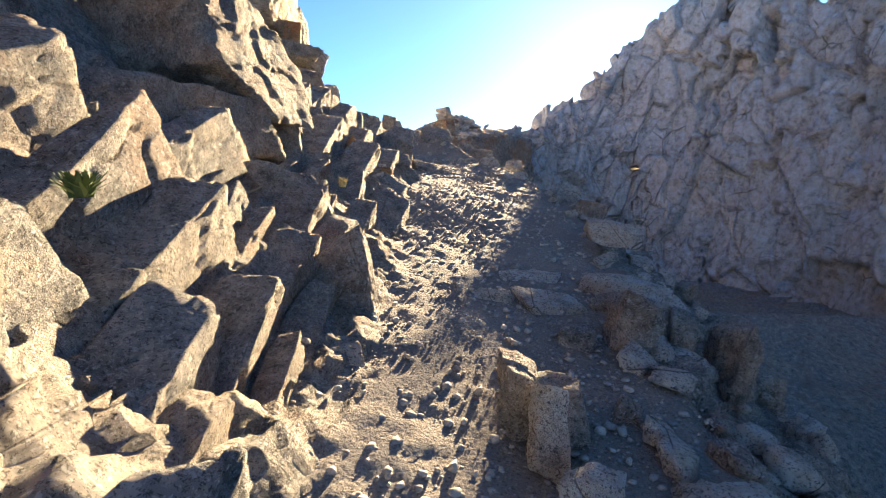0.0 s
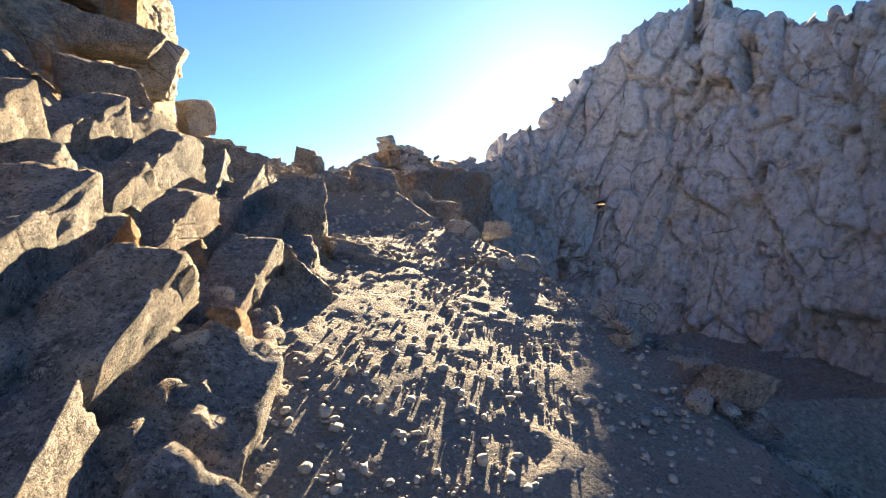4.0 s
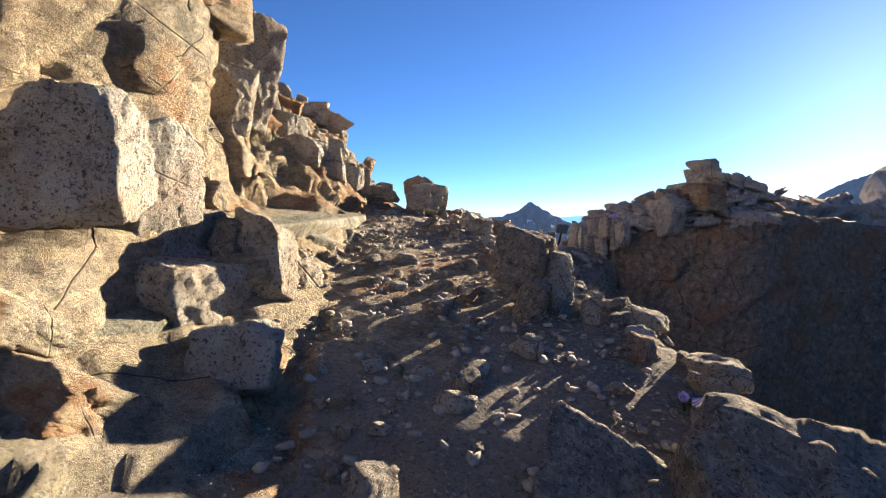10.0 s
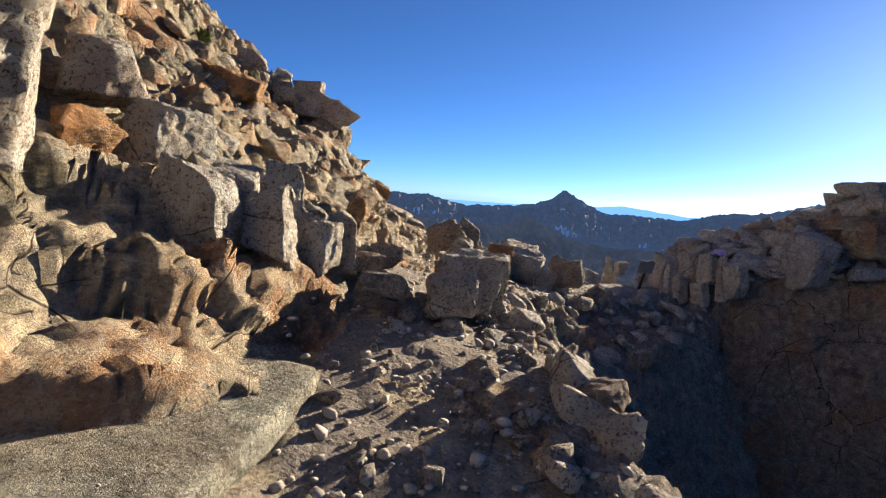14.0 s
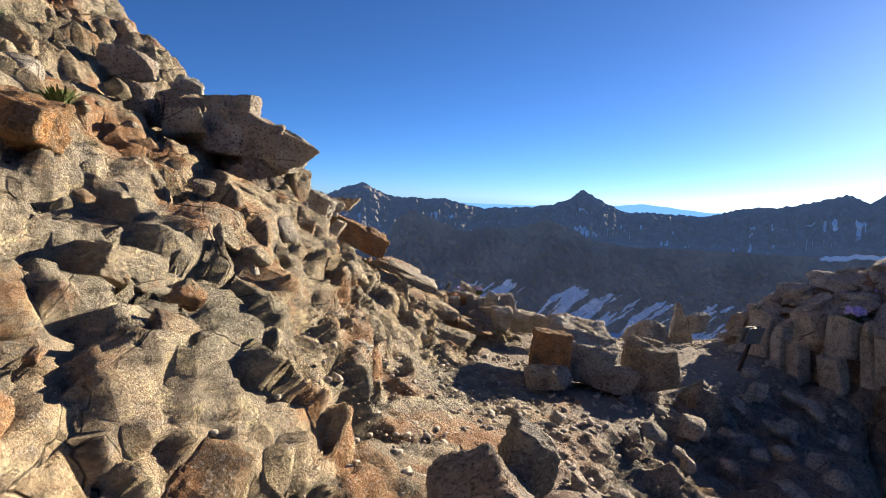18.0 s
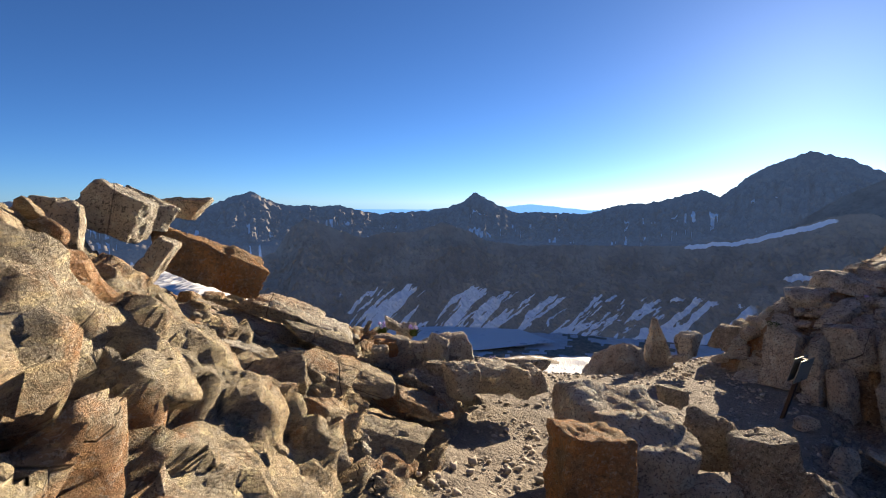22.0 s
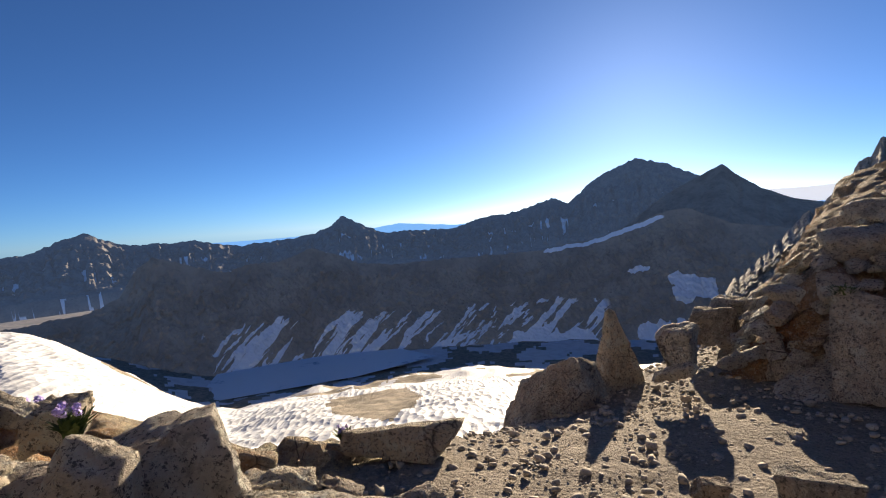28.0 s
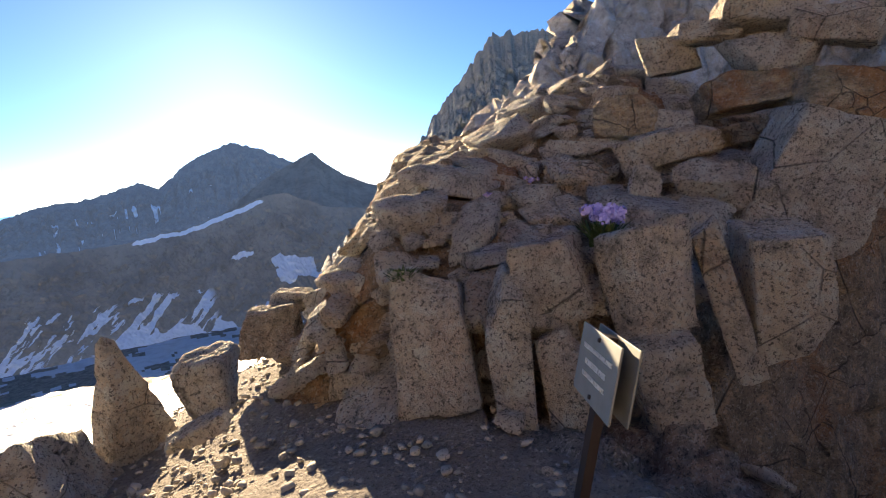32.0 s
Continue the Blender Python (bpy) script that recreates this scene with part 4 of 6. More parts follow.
rock(-1.60, 10.53, 0.47, (0.54, 0.26, 0.50), (3, 16, 7), GREY, "grey weathered granite block", group=GROUP)
rock(-3.12, 12.43, 3.08, (1.19, 0.60, 0.42), (-3, 10, 11), GREY, "grey weathered granite block", group=GROUP)
rock(-2.91, 13.18, 2.88, (0.79, 0.72, 0.90), (-5, 16, 7), PALE, "pale speckled granite boulder", group=GROUP)
rock(-2.56, 11.19, 1.88, (0.39, 0.31, 0.33), (7, 0, 9), PALE, "pale speckled granite boulder", group=GROUP)
rock(-2.72, 14.36, 2.40, (0.50, 0.46, 0.59), (2, 0, 18), PALE, "pale speckled granite boulder", group=GROUP)
rock(-2.33, 10.19, 1.48, (0.17, 0.20, 0.32), (-2, 20, 13), PALE, "pale speckled granite boulder", group=GROUP)
rock(-2.25, 10.25, 1.16, (0.23, 0.19, 0.23), (-3, 0, 3), PALE, "pale speckled granite boulder", group=GROUP)
rock(0.08, 14.73, 0.73, (0.91, 0.75, 1.28), (5, 8, 10), GREY, "grey weathered granite block", group=GROUP)
rock(-0.43, 14.71, 0.75, (0.53, 0.56, 1.21), (4, -8, 3), GREY, "grey weathered granite block", group=GROUP)
rock(0.93, 15.05, 0.67, (0.58, 0.51, 0.62), (3, 14, 4), GREY, "grey weathered granite block", group=GROUP)
rock(1.26, 14.73, 0.35, (0.55, 0.44, 0.97), (4, 10, 0), GREY, "grey weathered granite block", group=GROUP)
rock(0.85, 14.58, 0.23, (0.26, 0.22, 0.77), (3, 6, -4), GREY, "grey weathered granite block", group=GROUP)
rock(1.27, 13.79, 0.17, (0.32, 0.24, 0.26), (0, -4, -9), PALE, "pale speckled granite boulder", group=GROUP)
rock(-2.97, 14.85, 2.18, (0.31, 0.64, 0.88), (-3, 2, 0), PALE, "pale speckled granite boulder", group=GROUP)
rock(-2.64, 14.86, 1.72, (0.34, 0.72, 0.41), (1, 6, -1), PALE, "pale speckled granite boulder", group=GROUP)
rock(-2.60, 15.32, 1.87, (0.40, 0.40, 0.56), (0, 0, 5), PALE, "pale speckled granite boulder", group=GROUP)
rock(-1.26, 12.20, 1.04, (0.24, 0.49, 0.37), (0, -8, 0), SLAB, "greenish grey stained bedrock block", group=GROUP)
rock(-1.00, 12.04, 0.91, (0.16, 0.34, 0.22), (4, 10, -1), PALE, "pale speckled granite boulder", group=GROUP)
rock(-0.92, 12.19, 0.84, (0.24, 0.22, 0.26), (2, 8, 13), PALE, "pale speckled granite boulder", group=GROUP)
rock(-0.93, 11.29, 0.58, (0.18, 0.38, 0.31), (-2, -8, 2), SLAB, "greenish grey stained bedrock block", group=GROUP)
rock(-0.92, 11.67, 0.57, (0.15, 0.31, 0.27), (3, -8, 3), PALE, "pale speckled granite boulder", group=GROUP)
rock(-3.31, 14.00, 2.82, (0.42, 0.88, 0.45), (0, 8, 5), SLOPE, "tan and green stained bedrock block", group=GROUP)
rock(-1.27, 14.31, 1.24, (0.13, 0.26, 0.20), (5, 0, -10), GREY, "grey weathered granite block", group=GROUP)
rock(-2.25, 14.81, 1.47, (0.38, 0.31, 0.34), (0, 0, 27), PALE, "pale speckled granite boulder", group=GROUP)
rock(0.13, 12.32, -0.01, (0.41, 0.19, 0.55), (3, -4, 6), GREY, "grey weathered granite block", group=GROUP)
rock(-0.43, 11.56, 0.19, (0.27, 0.31, 0.36), (4, 4, -10), GREY, "grey weathered granite block", group=GROUP)
rock(1.63, 13.07, -0.05, (0.51, 0.33, 0.28), (2, 4, -7), PALE, "pale speckled granite boulder", group=GROUP)
rock(1.46, 12.37, -0.23, (0.33, 0.24, 0.25), (1, 10, -11), PALE, "pale speckled granite boulder", group=GROUP)
rock(1.57, 11.64, -0.22, (0.19, 0.21, 0.31), (2, 0, -6), PALE, "pale speckled granite boulder", group=GROUP)
rock(1.72, 12.31, -0.20, (0.38, 0.24, 0.21), (-7, 10, -6), GREY, "grey weathered granite block", group=GROUP)
rock(-0.52, 11.12, 0.10, (0.28, 0.32, 0.27), (2, 0, -5), GREY, "grey weathered granite block", group=GROUP)
rock(-0.27, 13.04, 0.09, (0.28, 0.19, 0.18), (2, 0, -2), GREY, "grey weathered granite block", group=GROUP)
rock(-4.36, 17.11, 3.54, (0.41, 0.85, 1.09), (0, 6, -13), PALE, "pale speckled granite boulder", group=GROUP)
rock(-4.02, 16.68, 3.14, (0.18, 0.37, 0.61), (-5, 14, -12), PALE, "pale speckled granite boulder", group=GROUP)
rock(-4.38, 18.21, 2.73, (0.39, 0.42, 0.61), (-5, 8, 27), PALE, "pale speckled granite boulder", group=GROUP)
rock(-4.21, 18.55, 2.72, (0.26, 0.29, 0.45), (-7, 4, 23), PALE, "pale speckled granite boulder", group=GROUP)
rock(-4.67, 18.27, 3.19, (0.22, 0.45, 0.36), (1, 6, -6), PALE, "pale speckled granite boulder", group=GROUP)
rock(-4.85, 18.02, 3.49, (0.18, 0.37, 0.32), (6, 0, -9), PALE, "pale speckled granite boulder", group=GROUP)
rock(-4.18, 18.94, 2.59, (0.33, 0.29, 0.35), (-1, 0, 17), PALE, "pale speckled granite boulder", group=GROUP)
rock(-4.44, 19.71, 2.69, (0.18, 0.25, 0.49), (-1, 20, 22), RUSTY, "rust-stained brown granite block", group=GROUP)
rock(-4.39, 17.74, 2.54, (0.16, 0.34, 0.22), (-2, 0, 2), RUSTY, "rust-stained brown granite block", group=GROUP)
rock(-4.58, 17.76, 3.14, (0.16, 0.33, 0.17), (-6, 30, -1), RUSTY, "rust-stained brown granite block", group=GROUP)
rock(-6.75, 22.16, 3.99, (0.83, 0.41, 0.28), (-2, 20, 31), PALE, "pale speckled granite boulder", group=GROUP)
rock(-3.43, 19.73, 2.35, (0.41, 0.37, 0.46), (7, 10, 25), PALE, "pale speckled granite boulder", group=GROUP)
rock(-3.40, 19.38, 2.30, (0.36, 0.29, 0.32), (-1, 0, 31), PALE, "pale speckled granite boulder", group=GROUP)
rock(-2.81, 14.81, 2.01, (0.20, 0.41, 0.44), (-2, 2, -1), PALE, "pale speckled granite boulder", group=GROUP)
rock(-2.85, 15.09, 2.06, (0.16, 0.34, 0.23), (1, 2, -2), PALE, "pale speckled granite boulder", group=GROUP)
rock(-2.84, 15.00, 1.87, (0.39, 0.82, 0.19), (1, 4, 5), PALE, "pale speckled granite boulder", group=GROUP)
rock(-2.67, 15.24, 2.01, (0.16, 0.34, 0.20), (-7, 0, 3), GREY, "grey weathered granite block", group=GROUP)
rock(-2.73, 15.53, 1.73, (0.22, 0.47, 0.38), (1, 0, -2), PALE, "pale speckled granite boulder", group=GROUP)
rock(-2.66, 15.84, 1.72, (0.14, 0.29, 0.24), (6, 0, -1), PALE, "pale speckled granite boulder", group=GROUP)
rock(-3.23, 16.43, 1.87, (0.39, 0.82, 0.34), (-4, 6, -5), SLAB, "greenish grey stained bedrock block", group=GROUP)
rock(-1.33, 16.62, 1.86, (0.43, 0.27, 0.49), (7, 20, 11), GREY, "grey weathered granite block", group=GROUP)
rock(-1.06, 16.72, 1.82, (0.17, 0.16, 0.20), (7, 0, 10), PALE, "pale speckled granite boulder", group=GROUP)
rock(-1.01, 16.54, 1.67, (0.16, 0.17, 0.25), (1, 0, 23), PALE, "pale speckled granite boulder", group=GROUP)
rock(-1.15, 16.31, 1.60, (0.21, 0.21, 0.29), (7, 14, 9), GREY, "grey weathered granite block", group=GROUP)
rock(-0.78, 16.46, 1.49, (0.15, 0.19, 0.34), (-1, 6, 10), PALE, "pale speckled granite boulder", group=GROUP)
rock(-5.16, 18.87, 3.17, (0.35, 0.30, 0.35), (7, 30, 42), PALE, "pale speckled granite boulder", group=GROUP)
rock(-4.47, 18.47, 2.77, (0.33, 0.28, 0.68), (-3, 6, 46), PALE, "pale speckled granite boulder", group=GROUP)
rock(-4.42, 18.66, 2.63, (0.22, 0.27, 0.46), (-6, 0, 42), RUSTY, "rust-stained brown granite block", group=GROUP)
rock(-4.40, 18.91, 2.78, (0.20, 0.22, 0.66), (0, -8, 42), PALE, "pale speckled granite boulder", group=GROUP)
rock(-4.43, 18.82, 2.90, (0.28, 0.17, 0.15), (4, -6, 36), PALE, "pale speckled granite boulder", group=GROUP)
rock(-4.31, 19.08, 2.62, (0.20, 0.20, 0.41), (-7, 0, 44), PALE, "pale speckled granite boulder", group=GROUP)
rock(-4.25, 19.20, 2.56, (0.27, 0.24, 0.44), (-3, 0, 35), PALE, "pale speckled granite boulder", group=GROUP)
rock(-4.72, 18.89, 2.96, (0.19, 0.17, 0.22), (4, 0, 53), PALE, "pale speckled granite boulder", group=GROUP)
rock(-4.60, 18.67, 2.94, (0.20, 0.15, 0.15), (-3, -20, 38), PALE, "pale speckled granite boulder", group=GROUP)
rock(-6.38, 20.09, 3.91, (0.87, 0.34, 0.27), (7, 8, 34), RUSTY, "rust-stained brown granite block", group=GROUP)
rock(-5.99, 20.31, 3.31, (0.41, 0.46, 0.27), (0, 6, -1), SLOPE, "tan and green stained bedrock block", group=GROUP)
rock(-6.72, 22.23, 4.01, (0.67, 0.37, 0.29), (1, 22, 37), PALE, "pale speckled granite boulder", group=GROUP)
rock(-6.78, 22.24, 3.75, (0.57, 0.64, 0.45), (4, 4, -11), GREY, "grey weathered granite block", group=GROUP)
rock(-6.89, 21.95, 4.24, (0.17, 0.16, 0.20), (0, -20, 30), PALE, "pale speckled granite boulder", group=GROUP)
rock(-6.95, 21.66, 4.08, (0.28, 0.21, 0.22), (-3, 0, 33), PALE, "pale speckled granite boulder", group=GROUP)
rock(-4.02, 20.52, 2.58, (0.40, 0.27, 0.25), (0, -20, 24), GREY, "grey weathered granite block", group=GROUP)
rock(-3.77, 20.34, 2.47, (0.19, 0.20, 0.29), (3, 30, 18), PALE, "pale speckled granite boulder", group=GROUP)
rock(-3.41, 20.12, 2.27, (0.35, 0.30, 0.53), (-7, 12, 21), PALE, "pale speckled granite boulder", group=GROUP)
rock(-4.06, 19.61, 2.47, (0.26, 0.19, 0.18), (0, 0, 23), GREY, "grey weathered granite block", group=GROUP)
rock(-3.68, 19.98, 2.34, (0.25, 0.20, 0.21), (6, 0, 32), GREY, "grey weathered granite block", group=GROUP)
rock(-3.77, 19.08, 2.36, (0.33, 0.20, 0.16), (-7, 4, 31), GREY, "grey weathered granite block", group=GROUP)
rock(-4.07, 19.32, 2.45, (0.23, 0.14, 0.12), (-1, 0, 38), GREY, "grey weathered granite block", group=GROUP)
rock(-4.54, 24.89, 1.82, (0.78, 0.58, 0.61), (3, 20, 20), PALE, "pale speckled granite boulder", group=GROUP)
rock(-3.91, 25.14, 1.34, (0.48, 0.36, 0.37), (0, 0, 18), PALE, "pale speckled granite boulder", group=GROUP)
rock(-3.24, 25.42, 1.33, (0.44, 0.40, 0.50), (-1, 0, 22), GREY, "grey weathered granite block", group=GROUP)
rock(-2.83, 25.28, 0.93, (0.30, 0.28, 0.36), (5, 0, 8), PALE, "pale speckled granite boulder", group=GROUP)
rock(-3.55, 24.82, 1.24, (0.33, 0.29, 0.35), (-3, 0, 6), PALE, "pale speckled granite boulder", group=GROUP)
rock(-4.35, 19.94, 2.44, (0.43, 0.24, 0.13), (-6, 0, 38), SLAB, "greenish grey stained bedrock block", group=GROUP)
rock(-3.91, 20.87, 2.58, (0.23, 0.20, 0.23), (3, 34, 29), GREY, "grey weathered granite block", group=GROUP)
rock(-2.38, 23.67, 0.92, (0.34, 0.27, 0.30), (-3, 0, 7), GREY, "grey weathered granite block", group=GROUP)
rock(-2.92, 23.28, 0.80, (0.20, 0.20, 0.27), (6, 0, 18), PALE, "pale speckled granite boulder", group=GROUP)
rock(-2.66, 23.06, 0.77, (0.26, 0.24, 0.32), (0, 0, 2), PALE, "pale speckled granite boulder", group=GROUP)
rock(-6.74, 22.00, 3.99, (0.60, 0.36, 0.30), (0, 4, 47), PALE, "pale speckled granite boulder", group=GROUP)
rock(-6.54, 22.31, 3.93, (0.31, 0.24, 0.26), (-5, 24, 38), PALE, "pale speckled granite boulder", group=GROUP)
rock(-6.89, 22.21, 3.71, (0.50, 0.56, 0.38), (-6, 6, 2), GREY, "grey weathered granite block", group=GROUP)
rock(-6.60, 22.47, 3.66, (0.14, 0.20, 0.34), (4, 8, 2), SLOPE, "tan and green stained bedrock block", group=GROUP)
rock(-7.05, 21.83, 3.86, (0.32, 0.26, 0.29), (-7, 0, 53), RUSTY, "rust-stained brown granite block", group=GROUP)
rock(-7.10, 21.75, 4.05, (0.22, 0.17, 0.17), (7, 0, 56), PALE, "pale speckled granite boulder", group=GROUP)
rock(-7.18, 21.79, 4.23, (0.33, 0.23, 0.22), (3, 0, 62), PALE, "pale speckled granite boulder", group=GROUP)
rock(-7.22, 21.89, 4.35, (0.25, 0.22, 0.27), (5, 10, 39), PALE, "pale speckled granite boulder", group=GROUP)
rock(-6.93, 22.05, 4.25, (0.42, 0.26, 0.23), (2, 4, 40), PALE, "pale speckled granite boulder", group=GROUP)
rock(-7.26, 21.62, 4.16, (0.21, 0.24, 0.23), (-5, 0, 0), GREY, "grey weathered granite block", group=GROUP)
rock(-7.11, 21.40, 4.22, (0.17, 0.17, 0.23), (6, 0, 49), PALE, "pale speckled granite boulder", group=GROUP)
rock(-7.44, 21.56, 4.50, (0.36, 0.24, 0.23), (1, 0, 45), PALE, "pale speckled granite boulder", group=GROUP)
rock(-7.92, 24.26, 3.42, (0.47, 0.34, 0.33), (-5, 36, 36), PALE, "pale speckled granite boulder", group=GROUP)
rock(-7.80, 23.78, 3.33, (0.26, 0.26, 0.37), (-7, 0, 43), PALE, "pale speckled granite boulder", group=GROUP)
rock(-7.00, 22.26, 3.25, (0.95, 0.40, 0.45), (-1, 10, 36), RUSTY, "rust-stained brown granite block", group=GROUP)
rock(-5.68, 22.15, 2.35, (0.19, 0.20, 0.27), (-7, 20, 27), PALE, "pale speckled granite boulder", group=GROUP)
rock(-6.18, 22.75, 2.52, (0.14, 0.18, 0.30), (3, -10, 38), PALE, "pale speckled granite boulder", group=GROUP)
rock(-6.37, 21.35, 2.67, (0.39, 0.29, 0.30), (-5, -10, 60), PALE, "pale speckled granite boulder", group=GROUP)
rock(-6.13, 24.62, 1.82, (0.56, 0.34, 0.28), (-2, 12, 26), SLOPE, "tan and green stained bedrock block", group=GROUP)
rock(-6.32, 24.07, 1.97, (0.33, 0.26, 0.29), (0, 0, 33), PALE, "pale speckled granite boulder", group=GROUP)
rock(-4.77, 24.43, 1.88, (0.47, 0.47, 0.64), (-2, -4, 29), RUSTY, "rust-stained brown granite block", group=GROUP)
rock(-4.64, 25.13, 1.84, (0.78, 0.61, 0.67), (3, 12, 6), PALE, "pale speckled granite boulder", group=GROUP)
rock(-4.74, 24.11, 1.79, (0.46, 0.29, 0.25), (2, 0, 11), PALE, "pale speckled granite boulder", group=GROUP)
rock(-4.12, 24.88, 1.64, (0.42, 0.31, 0.32), (6, 0, 13), PALE, "pale speckled granite boulder", group=GROUP)
rock(-3.69, 25.14, 1.74, (0.42, 0.37, 0.47), (1, 0, 12), GREY, "grey weathered granite block", group=GROUP)
rock(-6.30, 26.83, 1.77, (0.61, 0.46, 0.48), (0, 0, 18), PALE, "pale speckled granite boulder", group=GROUP)
rock(-5.67, 26.53, 1.71, (0.53, 0.34, 0.29), (4, 0, 15), PALE, "pale speckled granite boulder", group=GROUP)
rock(-5.31, 26.57, 1.69, (0.30, 0.24, 0.25), (-5, 0, 20), PALE, "pale speckled granite boulder", group=GROUP)
rock(-6.67, 26.65, 1.80, (0.38, 0.30, 0.32), (-2, 0, 19), PALE, "pale speckled granite boulder", group=GROUP)
rock(-5.85, 25.85, 1.87, (0.27, 0.26, 0.34), (-5, 0, 29), PALE, "pale speckled granite boulder", group=GROUP)
rock(-7.82, 25.00, 3.01, (0.93, 0.40, 0.35), (2, 27, 35), RUSTY, "rust-stained brown granite block", group=GROUP)
rock(-8.02, 24.61, 3.40, (0.43, 0.30, 0.29), (2, 16, 24), PALE, "pale speckled granite boulder", group=GROUP)
rock(-8.27, 25.19, 3.42, (0.42, 0.22, 0.16), (-6, 8, 22), PALE, "pale speckled granite boulder", group=GROUP)
rock(-7.70, 24.33, 3.05, (0.16, 0.23, 0.45), (-4, 38, 36), PALE, "pale speckled granite boulder", group=GROUP)
rock(-7.81, 24.48, 2.66, (0.78, 0.51, 0.16), (0, 20, 42), PALE, "pale speckled granite boulder", group=GROUP)
rock(-7.68, 25.01, 2.50, (0.81, 0.47, 0.15), (4, 20, 25), PALE, "pale speckled granite boulder", group=GROUP)
rock(-7.39, 25.49, 2.52, (0.68, 0.47, 0.14), (3, 20, 13), PALE, "pale speckled granite boulder", group=GROUP)
rock(-8.04, 24.82, 2.63, (0.37, 0.39, 0.12), (-5, 20, 22), PALE, "pale speckled granite boulder", group=GROUP)
rock(-7.14, 25.65, 2.33, (0.50, 0.51, 0.16), (2, 20, 33), PALE, "pale speckled granite boulder", group=GROUP)
rock(-7.23, 24.66, 2.40, (0.44, 0.32, 0.10), (-6, 20, 21), PALE, "pale speckled granite boulder", group=GROUP)
rock(-5.76, 26.32, 1.80, (0.45, 0.29, 0.25), (2, 4, 13), PALE, "pale speckled granite boulder", group=GROUP)
rock(-5.44, 26.46, 1.73, (0.32, 0.25, 0.27), (-5, 10, 6), PALE, "pale speckled granite boulder", group=GROUP)
rock(-6.43, 26.76, 1.76, (0.58, 0.47, 0.15), (-2, 20, 10), GREY, "grey weathered granite block", group=GROUP)
rock(-6.21, 25.92, 1.82, (0.46, 0.30, 0.09), (-2, 20, 1), GREY, "grey weathered granite block", group=GROUP)
rock(-6.83, 26.57, 1.79, (0.19, 0.36, 0.11), (-2, 20, 14), PALE, "pale speckled granite boulder", group=GROUP)
rock(-6.97, 25.35, 2.34, (0.62, 0.38, 0.12), (-5, 20, 16), SLOPE, "tan and green stained bedrock block", group=GROUP)
rock(-6.72, 24.91, 2.21, (0.46, 0.55, 0.17), (2, 20, 27), SLOPE, "tan and green stained bedrock block", group=GROUP)
rock(-6.54, 25.35, 2.00, (0.46, 0.48, 0.15), (-1, 20, 21), SLOPE, "tan and green stained bedrock block", group=GROUP)
rock(-6.07, 25.39, 1.83, (0.51, 0.39, 0.12), (0, 20, 16), SLOPE, "tan and green stained bedrock block", group=GROUP)
rock(-3.93, 25.48, 1.76, (0.35, 0.33, 0.42), (1, 0, -17), GREY, "grey weathered granite block", group=GROUP)
rock(-5.99, 25.79, 1.73, (0.18, 0.24, 0.07), (-1, 20, 11), PALE, "pale speckled granite boulder", group=GROUP)
rock(-5.68, 28.38, 1.26, (0.76, 0.32, 0.19), (-7, 0, -9), PALE, "pale speckled granite boulder", group=GROUP)
rock(-6.31, 26.57, 1.92, (0.26, 0.25, 0.33), (-7, 6, 5), PALE, "pale speckled granite boulder", group=GROUP)
rock(-6.66, 26.59, 1.90, (0.15, 0.18, 0.29), (0, -14, 26), PALE, "pale speckled granite boulder", group=GROUP)
rock(-6.21, 26.74, 1.82, (0.23, 0.23, 0.31), (-7, 10, 17), GREY, "grey weathered granite block", group=GROUP)
rock(-5.72, 26.53, 1.75, (0.45, 0.29, 0.26), (6, 6, 4), PALE, "pale speckled granite boulder", group=GROUP)
rock(-5.39, 26.65, 1.70, (0.28, 0.24, 0.28), (-1, 20, 3), PALE, "pale speckled granite boulder", group=GROUP)
rock(-6.17, 26.18, 1.85, (0.40, 0.24, 0.20), (-6, 0, 12), GREY, "grey weathered granite block", group=GROUP)
rock(-6.77, 26.66, 1.97, (0.22, 0.14, 0.12), (-5, 8, 9), PALE, "pale speckled granite boulder", group=GROUP)
rock(-6.87, 26.54, 1.92, (0.30, 0.20, 0.19), (-1, 0, 16), RUSTY, "rust-stained brown granite block", group=GROUP)
rock(-5.96, 27.08, 1.66, (0.29, 0.18, 0.15), (-5, 0, 16), PALE, "pale speckled granite boulder", group=GROUP)
rock(-5.73, 27.05, 1.62, (0.22, 0.15, 0.14), (-3, 20, -1), PALE, "pale speckled granite boulder", group=GROUP)
rock(-3.92, 27.04, 1.51, (0.28, 0.20, 0.19), (-3, 0, -24), GREY, "grey weathered granite block", group=GROUP)
rock(-6.99, 27.09, 2.03, (0.22, 0.13, 0.10), (0, 20, 11), PALE, "pale speckled granite boulder", group=GROUP)
rock(-6.85, 27.17, 1.96, (0.23, 0.17, 0.17), (6, 0, 4), PALE, "pale speckled granite boulder", group=GROUP)
rock(-6.84, 26.28, 1.93, (0.20, 0.16, 0.19), (7, 0, 17), PALE, "pale speckled granite boulder", group=GROUP)
rock(-6.98, 26.70, 1.97, (0.18, 0.13, 0.13), (2, 0, 24), PALE, "pale speckled granite boulder", group=GROUP)
rock(-4.65, 26.78, 1.49, (0.13, 0.10, 0.12), (7, 0, -9), GREY, "grey weathered granite block", group=GROUP)
rock(-4.29, 27.15, 1.51, (0.13, 0.10, 0.11), (2, 0, -21), GREY, "grey weathered granite block", group=GROUP)
rock(-7.20, 26.81, 2.07, (0.06, 0.07, 0.14), (2, 30, 15), GREY, "grey weathered granite block", group=GROUP)
